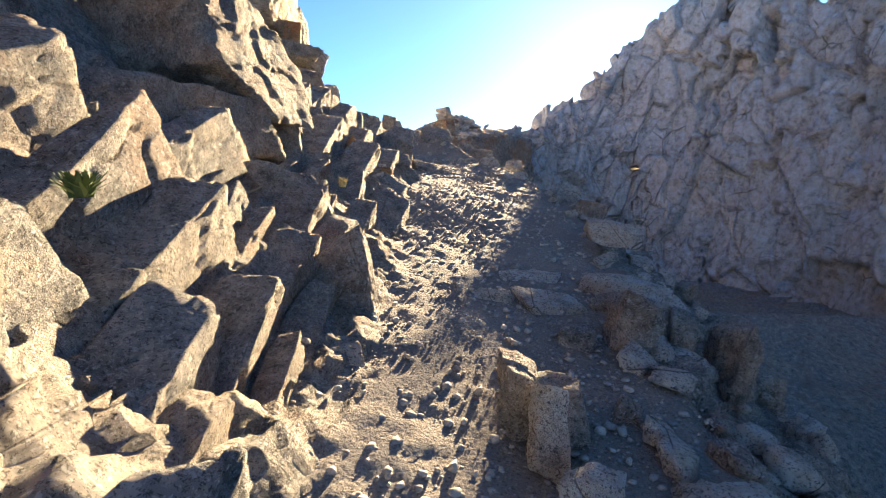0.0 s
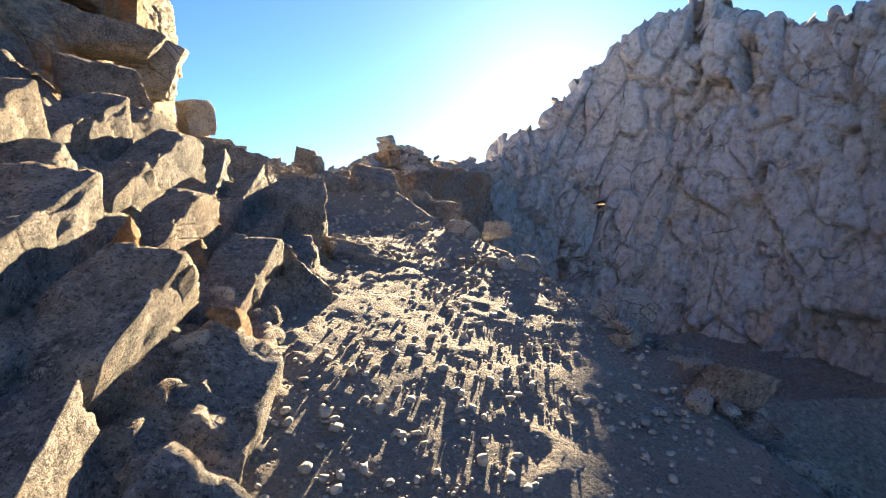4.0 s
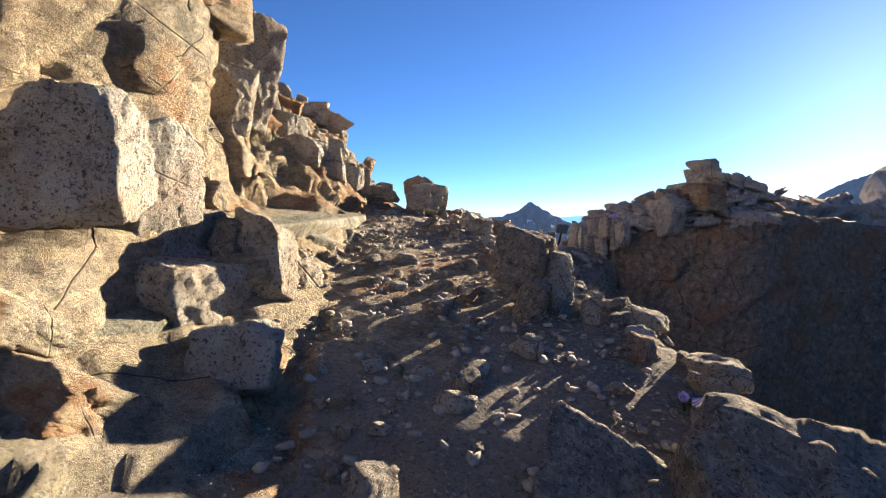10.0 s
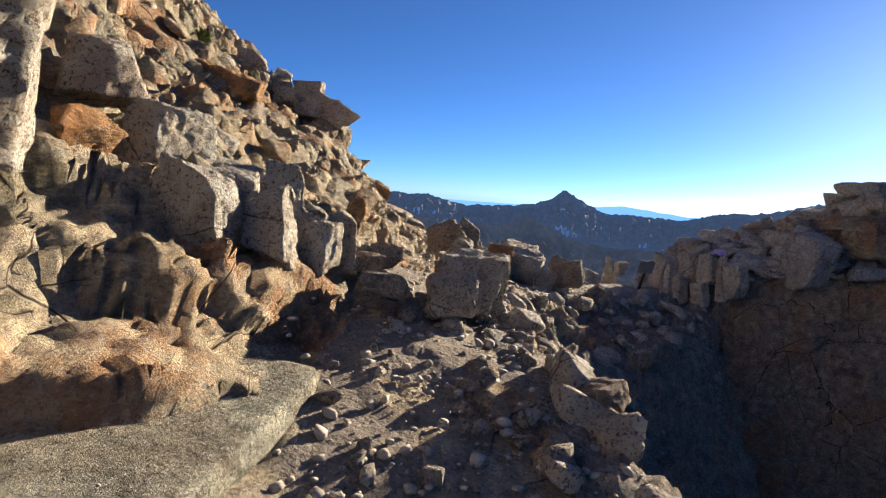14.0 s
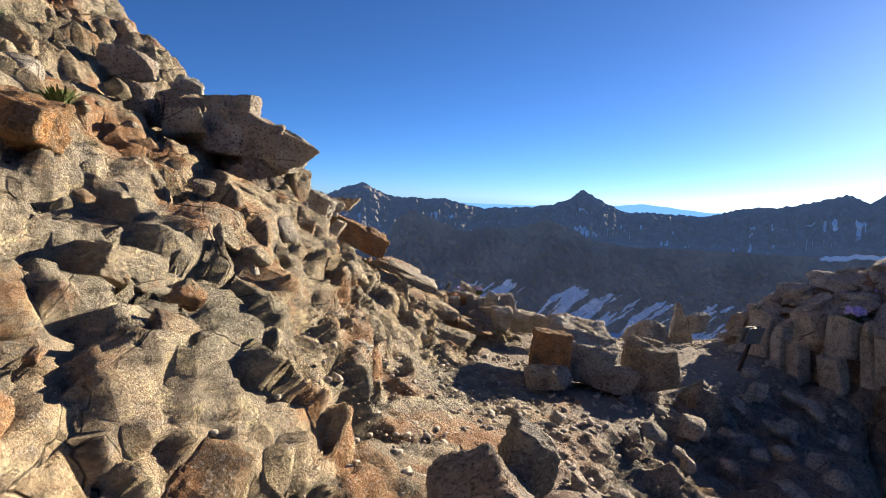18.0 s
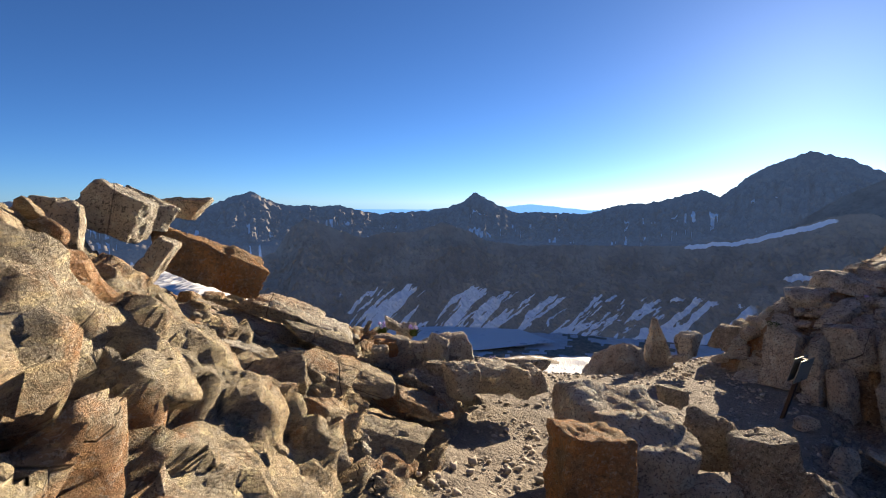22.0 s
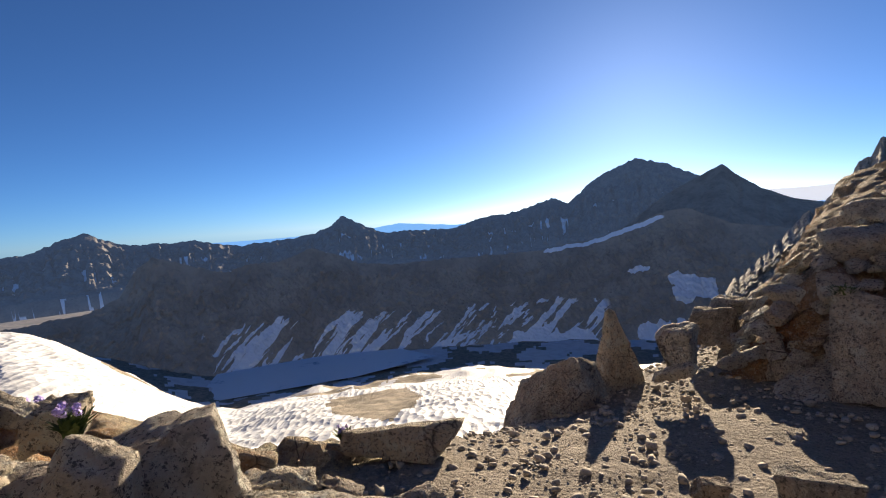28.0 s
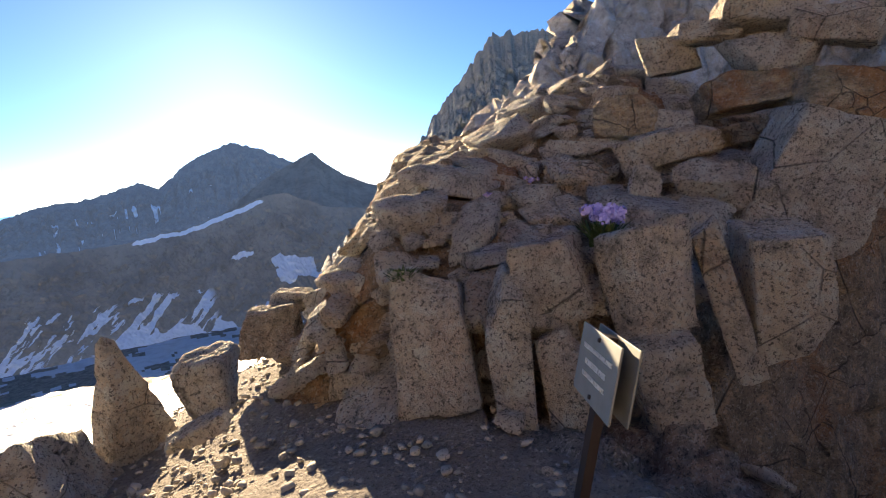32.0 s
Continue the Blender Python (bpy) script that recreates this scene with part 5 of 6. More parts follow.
rock(-5.99, 26.52, 1.73, (0.21, 0.14, 0.13), (-5, 0, 14), PALE, "pale speckled granite boulder", group=GROUP)
rock(-2.38, 28.77, 1.52, (0.44, 0.46, 0.86), (-7, -4, -47), PALE, "upright pale granite column in the crag", "rock_column", rough=0.014, cuts=6, lean=0.16, group=GROUP)
rock(-2.15, 28.40, 1.46, (0.23, 0.34, 0.90), (-6, -3, -52), PALE, "upright pale granite column in the crag", "rock_column", rough=0.014, cuts=6, lean=0.16, group=GROUP)
rock(-1.82, 28.35, 1.82, (0.37, 0.32, 0.51), (7, -8, -50), PALE, "upright pale granite column in the crag", "rock_column", rough=0.014, cuts=6, lean=0.16, group=GROUP)
rock(-1.99, 28.16, 1.31, (0.26, 0.25, 0.61), (-3, -8, -52), PALE, "upright pale granite column in the crag", "rock_column", rough=0.014, cuts=6, lean=0.16, group=GROUP)
rock(-1.51, 27.97, 1.81, (0.48, 0.36, 0.68), (-3, -10, -54), PALE, "upright pale granite column in the crag", "rock_column", rough=0.014, cuts=6, lean=0.16, group=GROUP)
rock(-1.63, 27.79, 1.31, (0.33, 0.27, 0.55), (3, -8, -49), PALE, "upright pale granite column in the crag", "rock_column", rough=0.014, cuts=6, lean=0.16, group=GROUP)
rock(-1.27, 27.63, 1.67, (0.16, 0.20, 0.87), (-4, -16, -66), PALE, "upright pale granite column in the crag", "rock_column", rough=0.014, cuts=6, lean=0.16, group=GROUP)
rock(-1.06, 27.44, 1.71, (0.43, 0.30, 0.77), (7, -8, -56), PALE, "upright pale granite column in the crag", "rock_column", rough=0.014, cuts=6, lean=0.16, group=GROUP)
rock(0.09, 27.65, 2.19, (0.76, 0.58, 1.10), (-1, 24, -58), PALE, "upright pale granite column in the crag", "rock_column", rough=0.014, cuts=6, lean=0.16, group=GROUP)
rock(-0.18, 28.53, 2.49, (0.64, 0.39, 0.33), (-7, -6, -43), PALE, "pale speckled granite boulder", group=GROUP)
rock(-0.18, 28.03, 2.21, (0.69, 0.42, 0.35), (4, 12, -68), PALE, "pale speckled granite boulder", group=GROUP)
rock(0.69, 28.26, 2.90, (0.74, 0.46, 0.40), (-7, -6, -61), SLOPE, "tan and green stained bedrock block", group=GROUP)
rock(0.92, 27.69, 2.70, (0.76, 0.63, 0.73), (7, 4, -62), SLOPE, "tan and green stained bedrock block", group=GROUP)
rock(0.67, 28.88, 3.32, (0.56, 0.35, 0.31), (-2, 0, -54), PALE, "pale speckled granite boulder", group=GROUP)
rock(0.78, 28.55, 3.48, (0.69, 0.34, 0.22), (-6, 4, -67), PALE, "pale speckled granite boulder", group=GROUP)
rock(0.84, 28.13, 3.55, (0.85, 0.43, 0.30), (0, 4, -50), PALE, "pale speckled granite boulder", group=GROUP)
rock(0.81, 28.06, 3.20, (0.69, 0.40, 0.32), (-7, 0, -50), PALE, "pale speckled granite boulder", group=GROUP)
rock(0.98, 27.66, 3.34, (0.63, 0.37, 0.30), (-7, 8, -69), PALE, "pale speckled granite boulder", group=GROUP)
rock(-0.06, 28.89, 2.76, (0.45, 0.36, 0.40), (-7, 0, -55), SLOPE, "tan and green stained bedrock block", group=GROUP)
rock(0.08, 28.56, 2.71, (0.36, 0.24, 0.22), (-1, 0, -61), PALE, "pale speckled granite boulder", group=GROUP)
rock(-0.30, 29.22, 2.58, (0.53, 0.22, 0.13), (-7, 6, -54), PALE, "pale speckled granite boulder", group=GROUP)
rock(-0.60, 29.01, 2.29, (0.52, 0.35, 0.33), (7, 8, -60), PALE, "pale speckled granite boulder", group=GROUP)
rock(-1.01, 29.47, 2.32, (0.34, 0.25, 0.26), (0, 6, -52), PALE, "pale speckled granite boulder", group=GROUP)
rock(-1.19, 29.23, 2.14, (0.51, 0.29, 0.22), (0, 0, -47), PALE, "pale speckled granite boulder", group=GROUP)
rock(-1.46, 29.31, 2.02, (0.37, 0.19, 0.13), (-2, 0, -53), PALE, "pale speckled granite boulder", group=GROUP)
rock(-1.53, 29.67, 2.09, (0.16, 0.25, 0.53), (0, -30, -50), PALE, "pale speckled granite boulder", group=GROUP)
rock(-0.64, 28.43, 2.26, (0.22, 0.23, 0.32), (1, 20, -43), PALE, "pale speckled granite boulder", group=GROUP)
rock(-1.54, 28.62, 1.91, (0.30, 0.20, 0.17), (-4, -14, -39), PALE, "pale speckled granite boulder", group=GROUP)
rock(-1.44, 28.85, 1.98, (0.40, 0.24, 0.20), (0, 0, -58), PALE, "pale speckled granite boulder", group=GROUP)
rock(-3.38, 29.59, 1.45, (0.32, 0.28, 0.34), (1, -10, -26), PALE, "pale speckled granite boulder", group=GROUP)
rock(-3.52, 29.29, 1.28, (0.37, 0.16, 0.09), (2, -20, -29), PALE, "pale speckled granite boulder", group=GROUP)
rock(-2.30, 30.74, 1.49, (0.41, 0.23, 0.18), (6, 0, -26), PALE, "pale speckled granite boulder", group=GROUP)
rock(-2.55, 30.63, 1.34, (0.53, 0.37, 0.36), (0, 0, -34), GREY, "grey weathered granite block", group=GROUP)
rock(-2.60, 29.28, 1.23, (0.33, 0.21, 0.19), (-4, 4, -27), PALE, "pale speckled granite boulder", group=GROUP)
rock(-2.41, 29.37, 1.37, (0.31, 0.25, 0.27), (-3, 0, -45), PALE, "pale speckled granite boulder", group=GROUP)
rock(-2.53, 29.97, 1.22, (0.35, 0.25, 0.24), (4, 0, -42), PALE, "pale speckled granite boulder", group=GROUP)
rock(-1.90, 29.68, 1.80, (0.44, 0.31, 0.31), (-2, 0, -30), PALE, "pale speckled granite boulder", group=GROUP)
rock(-1.48, 28.25, 1.71, (0.31, 0.13, 0.08), (-6, -20, -60), PALE, "pale speckled granite boulder", group=GROUP)
rock(-1.72, 29.27, 1.90, (0.37, 0.26, 0.25), (-6, 0, -48), PALE, "pale speckled granite boulder", group=GROUP)
rock(-4.32, 12.85, 3.05, (2.00, 2.25, 1.60), (2, 6, 4), SLOPE, "overhanging block of rust-streaked tan bedrock", "rock_block", group=GROUP, cuts=5, lean=0.12)
rock(-4.20, 14.95, 3.10, (2.00, 2.15, 1.50), (-3, 8, -3), SLOPE, "overhanging block of rust-streaked tan bedrock", "rock_block", group=GROUP, cuts=5, lean=0.12)
rock(-4.34, 13.35, 4.45, (1.95, 2.50, 1.35), (3, 9, 6), SLOPE, "overhanging block of rust-streaked tan bedrock", "rock_block", group=GROUP, cuts=5, lean=0.12)
rock(-4.30, 15.30, 4.40, (1.85, 1.80, 1.40), (-2, 6, 0), SLOPE, "overhanging block of rust-streaked tan bedrock", "rock_block", group=GROUP, cuts=5, lean=0.12)
rock(-4.00, 14.10, 3.75, (1.60, 1.50, 0.90), (5, 10, 8), RUSTY, "overhanging block of rust-streaked tan bedrock", "rock_block", group=GROUP, cuts=5, lean=0.12)

# flat bedrock benches that step up beside the trail
for x, y, z, size, turn in ((-3.8, 16.65, 1.98, (1.55, 2.9, 0.4), (2, 7, 20)), (-2.05, 13.35, 1.06, (1.5, 2.7, 0.55), (3, 13, 16)), (-3.0, 13.3, 1.62, (1.3, 3.0, 0.5), (3, 9, 8)), (-1.75, 11.9, 1.0, (1.5, 1.9, 0.45), (4, 16, 10)), (-2.75, 11.4, 1.62, (1.6, 2.4, 0.5), (4, 16, 6))):
    rock(x, y, z, size, turn, SLAB, "flat greenish bedrock bench with rusty edges", "rock_bench", "bedrock benches", cuts=4, rough=0.009, lean=0.1)


# ---- rubble on the slopes ----
def scatter_points(rng, tries, ylow, yhigh, xlow, xhigh):
    for _ in range(tries):
        yield rng.uniform(xlow, xhigh), rng.uniform(ylow, yhigh)


def slope_at(x, y):
    dx = (ground_z(x + 0.15, y) - ground_z(x - 0.15, y)) / 0.3
    dy = (ground_z(x, y + 0.3) - ground_z(x, y - 0.3)) / 0.6
    return Vector((-dx, -dy, 1)).normalized()


PATH_XY = [(m.translation.x, m.translation.y) for _, m in PATH]


def clear_of_path(x, y, far):
    return all((x - a) ** 2 + (y - b) ** 2 > far * far for a, b in PATH_XY)


def joined_rocks(name, label, spots, material, seed, fine=3, flatness=(0.5, 0.9), sink=0.15):
    """Many small stones as one mesh: spots are (x, y, z, size, up)."""
    rng = np.random.RandomState(seed)
    shapes = []
    for k in range(14):
        me = rock_mesh("shape", (1.0, rng.uniform(0.6, 0.95), rng.uniform(*flatness)), seed + k, material, fine, 9, 0.04, 0.4)
        v = np.empty(len(me.vertices) * 3, dtype=np.float32)
        me.vertices.foreach_get("co", v)
        shapes.append(v.reshape(-1, 3))
        bpy.data.meshes.remove(me)
    f = BALLS[fine][1]
    vs, fs, base = [], [], 0
    for x, y, z, size, up in spots:
        v = shapes[rng.randint(len(shapes))]
        a = rng.uniform(0, 6.283)
        turn = np.array([[math.cos(a), -math.sin(a), 0], [math.sin(a), math.cos(a), 0], [0, 0, 1]])
        tilt = np.array((Vector((0, 0, 1)).rotation_difference(Vector((up[0] + rng.uniform(-0.35, 0.35), up[1] + rng.uniform(-0.35, 0.35), up[2])))).to_matrix())
        w = (v * size) @ turn.T @ tilt.T + np.array((x, y, z + size * sink))
        vs.append(w), fs.append(f + base)
        base += len(v)
    me = mesh_from(name, np.concatenate(vs), np.concatenate(fs), material)
    return tagged(new(name, me), label, "stones", kind="stuff")


def rubble():
    rng = random.Random(7)
    spots = {"s": [], "g": [], "p": []}
    # broken rock along the rising slope on the inner side
    for x, y in scatter_points(rng, 5200, -2, 28, -11, 0):
        l = np.interp(y, SL[:, 0], SL[:, 1])
        d = l - x
        if d < -0.05 or d > 6.5 or rng.random() > (0.5 if d < 2.2 else 0.35):
            continue
        if 12.3 < y < 18.1 and d < 1.9 and rng.random() < 0.93:
            continue
        if not clear_of_path(x, y, 0.7):
            continue
        size = 0.06 + 0.2 * rng.random() ** 2.6
        if y < 11.5 and (rng.random() < 0.55 or size > 0.16):
            continue
        key = "g" if y < 11.5 else "s" if rng.random() < 0.75 else "p"
        spots[key].append((x, y, ground_z(x, y), size, slope_at(x, y)))
    # and along the outer rim
    for x, y in scatter_points(rng, 2600, -1, 31, -6, 4.5):
        r = np.interp(y, SR[:, 0], SR[:, 1])
        d = x - r
        if d < -0.35 or d > 1.6 or not clear_of_path(x, y, 0.6):
            continue
        size = 0.06 + 0.26 * rng.random() ** 2.2
        spots["p"].append((x, y, ground_z(x, y), size, slope_at(x, y)))
    # stones lying in the steep part of the trail
    for x, y in scatter_points(rng, 2600, 11.0, 20.5, -5.0, 1.4):
        if float(trail_amount(x, y, 0.3)) > 0.5 and rng.random() < 0.3:
            spots["g" if rng.random() < 0.5 else "p"].append((x, y, ground_z(x, y), 0.05 + 0.15 * rng.random() ** 2.5, slope_at(x, y)))
    joined_rocks("slope_rubble", "broken tan rock lying on the slope", spots["s"], SLOPE, 300, 5, (0.35, 0.7))
    joined_rocks("dark_rubble", "broken grey rock lying on the slope", spots["g"], GREY, 330, 5, (0.35, 0.7))
    joined_rocks("rim_rubble", "pale stones along the edge of the trail", spots["p"], PALE, 360, 5, (0.4, 0.8))
    # pebbles on the trail
    peb = []
    for x, y in scatter_points(rng, 90000, -1.5, 32, -7, 3):
        on = float(trail_amount(x, y, 0.5))
        if rng.random() > on * 0.9:
            continue
        size = 0.013 + 0.058 * rng.random() ** 5.0
        peb.append((x, y, ground_z(x, y), size, (0, 0, 1)))
    joined_rocks("pebbles", "loose gravel and pebbles on the trail", peb, STONES, 400, 2, (0.4, 0.75), 0.12)


rubble()


# ---- talus of flat slabs lying over the crag ----
def talus():
    rng = random.Random(21)
    spots = [s for s in TALUS_SPOTS if s[0][1] < 31.5 and s[0][0] < 2.6]
    done = []
    for _ in range(4000):
        q, up = rng.choice(spots)
        size = 0.16 + 0.55 * rng.random() ** 2.0
        if any((q - o).dot(q - o) < (0.3 * (size + r)) ** 2 for o, r in done):
            continue
        done.append((q, size))
        if len(done) >= 298:
            break
    for k, (q, size) in enumerate(done):
        lie = Vector((0.55 * up_mix(q)[0] + rng.uniform(-0.35, 0.35), 0.55 * up_mix(q)[1] + rng.uniform(-0.35, 0.35), 1.0)).normalized()
        me = rock_mesh("talus_slab", (size, size * rng.uniform(0.55, 0.9), size * rng.uniform(0.22, 0.5)), 2000 + k, PALE, 9, 8, 0.03, 0.34, 140.0)
        ob = new("talus_slab", me)
        turn = Vector((0, 0, 1)).rotation_difference(lie).to_matrix() @ Euler((0, 0, rng.uniform(0, 6.283))).to_matrix()
        ob.matrix_world = Matrix.Translation(Vector(q) + lie * size * 0.1) @ turn.to_4x4()
        tagged(ob, "flat pale granite slab lying in the talus", "boulder", "talus slabs")


def up_mix(q):
    best = min(TALUS_SPOTS[::7], key=lambda s: abs(s[0][0] - q[0]) + abs(s[0][1] - q[1]))
    return best[1]


talus()


# ---- boulders along the outer edge of the lower trail ----
def edge_boulders(seed, low, high, wide, most, most_size=0.5):
    rng = random.Random(seed)
    done = []
    for _ in range(900):
        y = rng.uniform(low, high)
        r = float(np.interp(y, SR[:, 0], SR[:, 1]))
        x = r + rng.uniform(-0.3, wide)
        size = 0.18 + most_size * rng.random() ** 1.7
        if any((x - a) ** 2 + (y - b) ** 2 < (0.42 * (size + c)) ** 2 for a, b, c in done) or not clear_of_path(x, y, 0.75 + 0.5 * size):
            continue
        done.append((x, y, size))
        rock(x, y, ground_z(x, y) + 0.08 * size, (size, size * rng.uniform(0.6, 0.95), size * rng.uniform(0.4, 0.75)), (rng.uniform(-15, 15), rng.uniform(0, 25), rng.uniform(0, 360)), GREY if rng.random() < 0.6 else PALE, "broken granite block at the edge of the trail", "boulder", "blocks along the trail edge", 9, 9, 0.05)
        if len(done) >= most:
            break


edge_boulders(33, 0.5, 12.0, 1.5, 70, 0.25)
edge_boulders(34, 14.6, 20.5, 0.7, 45, 0.2)


# ---- bedrock slabs that step up the inner slope ----
def bedrock_slabs():
    rng = random.Random(58)
    kinds = [rock_mesh("rock_slab", (rng.uniform(0.6, 1.25), rng.uniform(0.5, 0.8), rng.uniform(0.2, 0.42)), 3000 + k, SLOPE, 16, 7, 0.035, 0.2, 140.0) for k in range(16)]
    done = []
    for _ in range(6000):
        y = rng.uniform(11.6, 28.0)
        l = float(np.interp(y, SL[:, 0], SL[:, 1]))
        x = l - 0.1 - 3.4 * rng.random() ** 1.5
        plate = rng.random() < 0.6
        r = rng.uniform(0.4, 0.85) if plate else rng.uniform(0.3, 0.6)
        if 12.2 < y < 15.0 and l - x < 1.7 and not (plate and rng.random() < 0.3):
            continue
        z = ground_z(x, y)
        spot = Vector((x, y, z * 1.9))
        if any((spot - o).length < 0.32 * (r + q) for o, q in done) or not clear_of_path(x, y, 0.8 + 0.35 * r):
            continue
        done.append((spot, r))
        along = math.atan2(float(np.interp(y + 0.6, SL[:, 0], SL[:, 1])) - float(np.interp(y - 0.6, SL[:, 0], SL[:, 1])), 1.2)
        ob = new("rock_slab", rng.choice(kinds))
        ob.parent = GROUND[0]
        ob.matrix_world = pose(x - 0.2 * r, y, z - (0.06 if plate else 0.1) - (0.14 if l - x > 1.3 else 0.0), rng.uniform(-13, 13), 0.85 * degrees_of(math.atan2(ground_z(x - 0.4, y) - ground_z(x + 0.4, y), 0.8)) + rng.uniform(-10, 10) if plate else rng.uniform(4, 28), 90 - degrees_of(along) + rng.uniform(-28, 28)) @ Matrix.Scale(r, 4)
        if len(done) >= 150:
            break


def degrees_of(a):
    return a * 180.0 / math.pi


bedrock_slabs()


# ---- steep slabs dipping along the lower slope ----
def dipping_slabs():
    rng = random.Random(77)
    kinds = [rock_mesh("dipping_slab", (rng.uniform(0.24, 0.45), rng.uniform(1.1, 1.9), rng.uniform(0.45, 0.7)), 3100 + k, GREY, 16, 6, 0.03, 0.14, 140.0) for k in range(14)]
    done = []
    for _ in range(5000):
        y = rng.uniform(0.8, 11.2)
        l = float(np.interp(y, SL[:, 0], SL[:, 1]))
        x = l - 0.12 - 1.7 * rng.random() ** 1.1
        r = rng.uniform(0.7, 1.35)
        if any(abs(x - a) < 0.13 * (r + q) and abs(y - b) < 0.36 * (r + q) for a, b, q in done) or not clear_of_path(x, y, 0.7 + 0.2 * r):
            continue
        done.append((x, y, r))
        ob = new("dipping_slab", rng.choice(kinds))
        ob.parent = GROUND[0]
        ob.matrix_world = pose(x - 0.05, y, ground_z(x, y) - 0.2, rng.uniform(24, 34), rng.uniform(4, 16), rng.uniform(-10, 2)) @ Matrix.Scale(r, 4)
        if len(done) >= 230:
            break


dipping_slabs()


# ---- plants in the cracks ----
LEAF = Nodes("dull_green_leaves")
LEAF = LEAF.done(LEAF.mix(LEAF.island(), (0.05, 0.085, 0.025), (0.12, 0.15, 0.05)), 0.7)
PETAL = Nodes("violet_petals")
PETAL = PETAL.done(PETAL.mix(PETAL.island(), (0.36, 0.28, 0.66), (0.62, 0.54, 0.85)), 0.7)
DRY = Nodes("dry_grass")
DRY = DRY.done(DRY.mix(DRY.island(), (0.3, 0.24, 0.12), (0.45, 0.38, 0.2)), 0.8)


def blades(count_, reach, height, seed, width=0.006):
    """Narrow leaves fanning out of one root."""
    rng = random.Random(seed)
    v, f = [], []
    for _ in range(count_):
        a, lean, h = rng.uniform(0, 6.283), rng.uniform(0.1, 1.0) * reach, height * rng.uniform(0.5, 1.0)
        ox, oy = rng.uniform(-0.3, 0.3) * reach, rng.uniform(-0.3, 0.3) * reach
        dx, dy = math.cos(a), math.sin(a)
        b = len(v)
        for k, w in ((0.0, 1.0), (0.5, 1.0), (1.0, 0.25)):
            x, y, z = ox + dx * lean * k ** 1.5, oy + dy * lean * k ** 1.5, h * k * (1.2 - 0.2 * k)
            v += [(x - dy * width * w, y + dx * width * w, z), (x + dy * width * w, y - dx * width * w, z)]
        f += [(b, b + 1, b + 3, b + 2), (b + 2, b + 3, b + 5, b + 4)]
    return np.array(v), np.array(f)


def flower_head(radius, seed):
    rng = random.Random(seed)
    v, f = [], []
    for _ in range(46):
        n = Vector((rng.gauss(0, 1), rng.gauss(0, 1), rng.gauss(0.3, 1))).normalized()
        t = n.orthogonal().normalized()
        u = n.cross(t)
        c, r, b = n * radius * rng.uniform(0.6, 1.0), radius * 0.32, len(v)
        v += [tuple(c + t * r), tuple(c + u * r), tuple(c - t * r + n * r * 0.5), tuple(c - u * r)]
        f.append((b, b + 1, b + 2, b + 3))
    return np.array(v), np.array(f)


def plant(x, y, z, size, heads, seed, label):
    """A cushion of leaves with flower heads on stalks."""
    rng = random.Random(seed)
    base = new("alpine_flower" if heads else "alpine_cushion")
    base.matrix_world = pose(x, y, z, 0, 0, rng.uniform(0, 360))
    tagged(base, label, "plant", "alpine plants")
    v, f = blades(150, size * 0.9, size * 0.9, seed, 0.01)
    part("leaves", mesh_from("leaves", v, f, LEAF), base)
    for k in range(heads):
        v, f = flower_head(size * 0.17, seed + k)
        h = part("flower_head", mesh_from("flower_head", v, f, PETAL), base, "violet flower head")
        a, r = rng.uniform(0, 6.283), size * 0.55 * rng.random() ** 0.5
        h.location = (r * math.cos(a), r * math.sin(a), size * rng.uniform(0.85, 1.15))
    return base


def dry_tuft(x, y, z, size, seed):
    base = new("grass_tuft")
    base.matrix_world = pose(x, y, z)
    tagged(base, "dry straw-coloured grass tuft in a crack", "plant", "alpine plants")
    v, f = blades(90, size * 0.8, size, seed, 0.004)
    part("blade_cluster", mesh_from("blade_cluster", v, f, DRY), base)
    return base


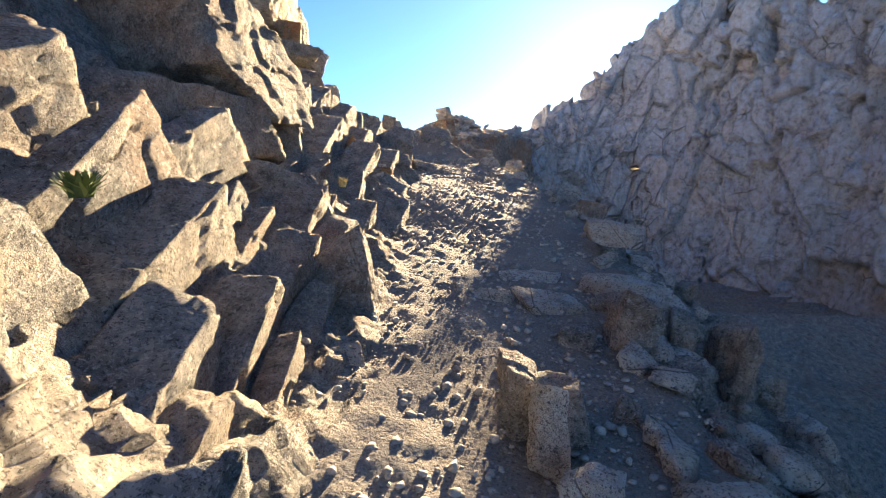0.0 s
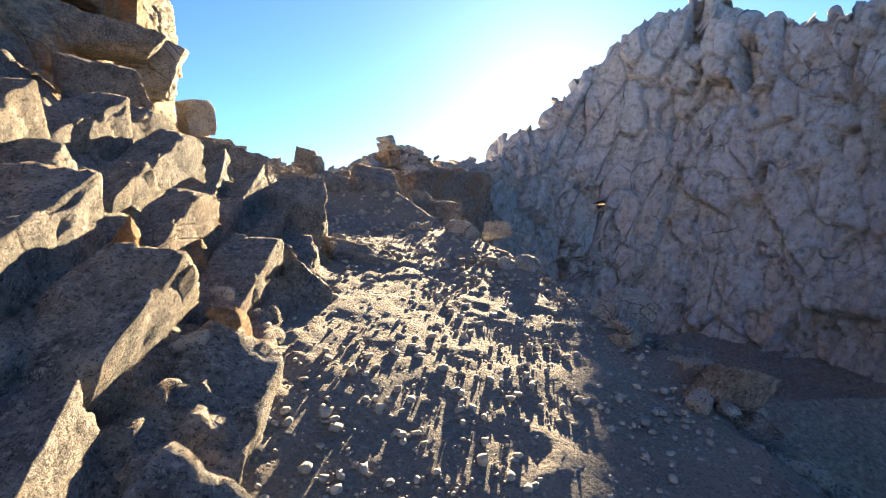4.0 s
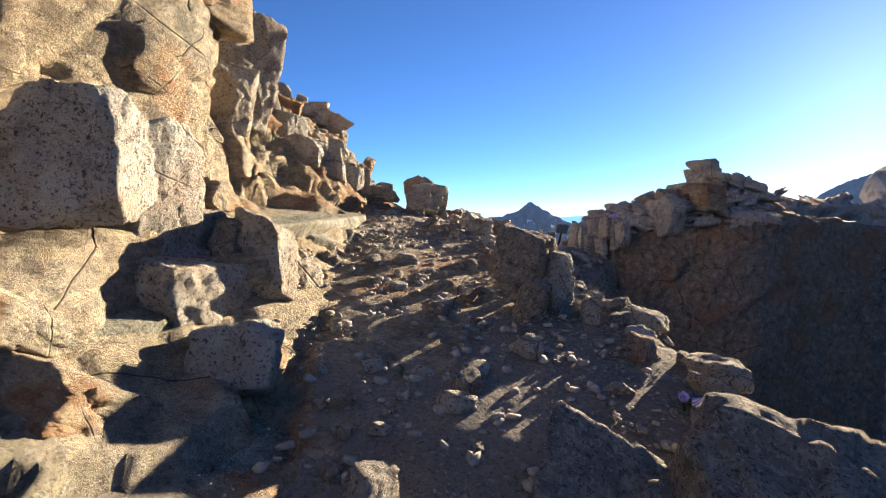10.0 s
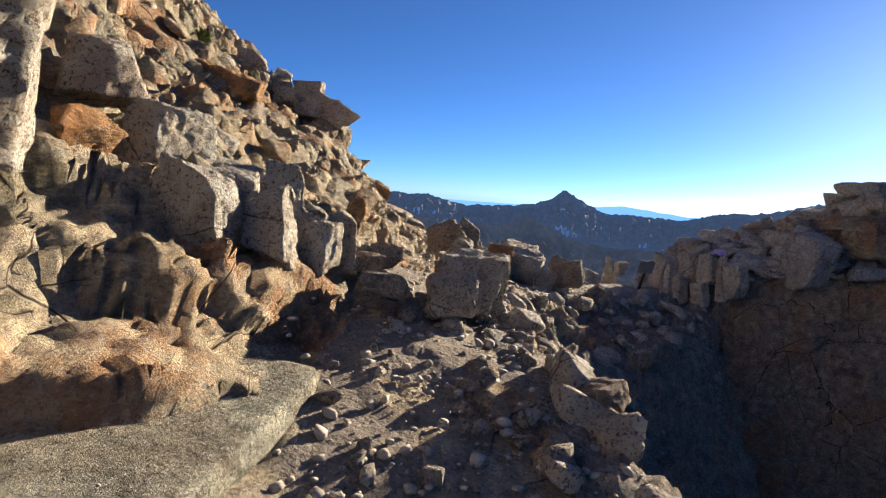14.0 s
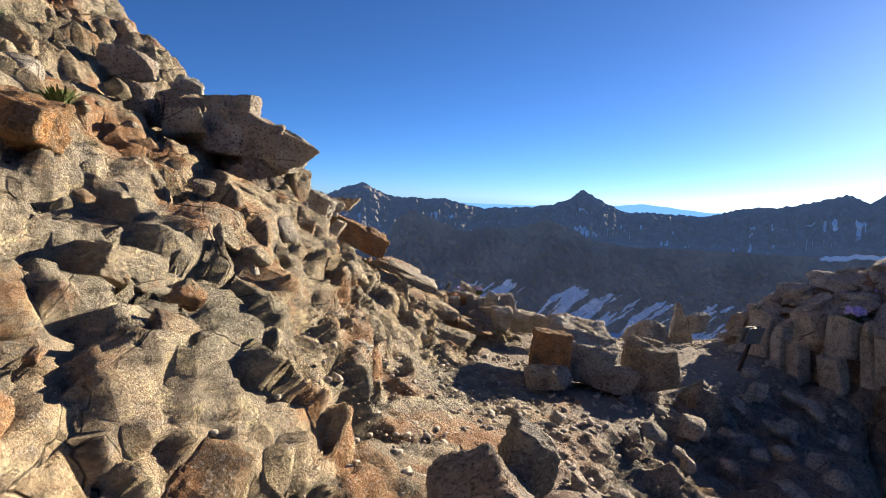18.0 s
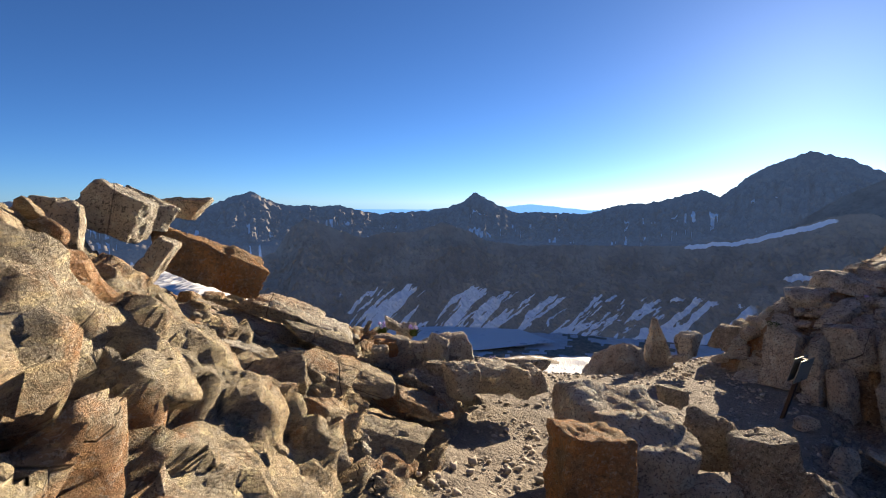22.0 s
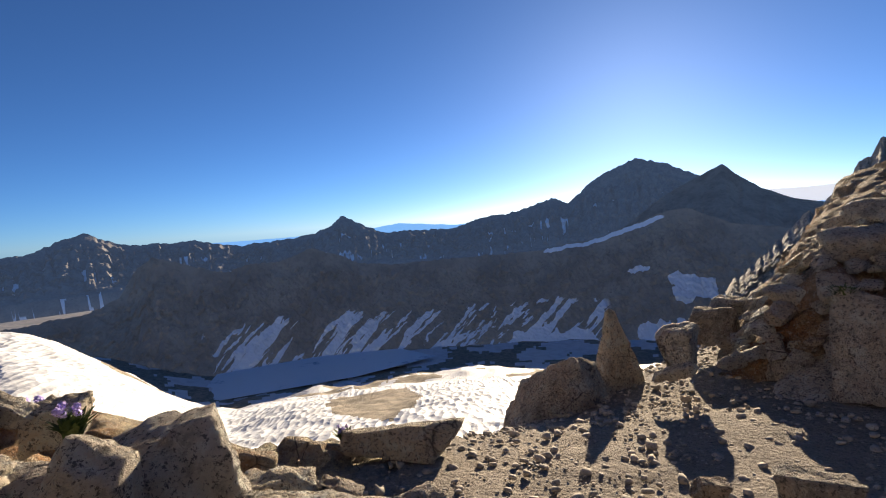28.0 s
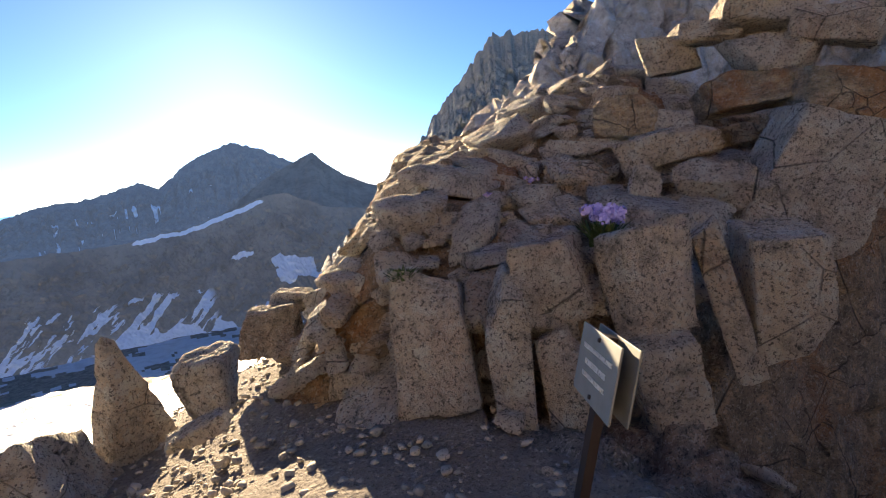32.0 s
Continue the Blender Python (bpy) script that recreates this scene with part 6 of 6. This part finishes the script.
for k, (x, y, z, size, heads) in enumerate((
        (-1.36, 28.31, 1.92, 0.22, 18), (-0.86, 29.26, 2.22, 0.13, 6), (-1.37, 29.34, 2.1, 0.15, 8), (-0.21, 15.43, 1.24, 0.13, 8),
        (-7.35, 27.62, 1.76, 0.13, 8), (-6.74, 27.08, 1.93, 0.1, 6), (-6.06, 27.28, 1.49, 0.11, 5), (-6.07, 28.6, 1.2, 0.08, 6),
        (-1.67, 2.35, 0.12, 0.13, 0), (-1.5, 2.76, -0.76, 0.12, 0), (-2.5, 28.83, 1.87, 0.12, 0), (-1.92, 28.76, 1.66, 0.12, 0),
        (-6.41, 20.51, 3.97, 0.13, 0), (-6.99, 20.41, 4.42, 0.15, 0))):
    plant(x, y, z, size, heads, 50 + k, "violet-flowered alpine cushion growing between rocks" if heads else "small green alpine cushion in a rock crack")
for k, (x, y, z) in enumerate(((-0.66, 6.49, -0.64), (-1.17, 6.03, 0.07), (-0.7, 6.3, -0.68))):
    dry_tuft(x, y, z, 0.13, 80 + k)


# a broken stick lying on the slope
stick = bpy.data.curves.new("stick", "CURVE")
stick.dimensions, stick.bevel_depth, stick.use_fill_caps = "3D", 0.012, True
line = stick.splines.new("POLY")
line.points.add(4)
for k, (x, z, r) in enumerate(((-0.2, 0.0, 1.0), (-0.1, 0.015, 1.1), (0.0, 0.01, 0.95), (0.1, 0.02, 0.85), (0.19, 0.03, 0.5))):
    line.points[k].co, line.points[k].radius = (x, 0.01 * (k % 2), z, 1.0), r
stick_tool = bpy.data.objects.new("stick", stick)
scene.collection.objects.link(stick_tool)
stick_mesh = bpy.data.meshes.new_from_object(stick_tool.evaluated_get(bpy.context.evaluated_depsgraph_get()))
bpy.data.objects.remove(stick_tool)
WOOD = flat("bleached_wood", (0.36, 0.25, 0.15), 0.8)
stick_mesh.materials.clear()
stick_mesh.materials.append(WOOD)
twig = new("stick", stick_mesh)
twig.matrix_world = pose(-1.95, 5.4, ground_z(-1.95, 5.4) + 0.12, 0, -18, 30)
tagged(twig, "short weathered brown stick lying on the rocks", "stick")
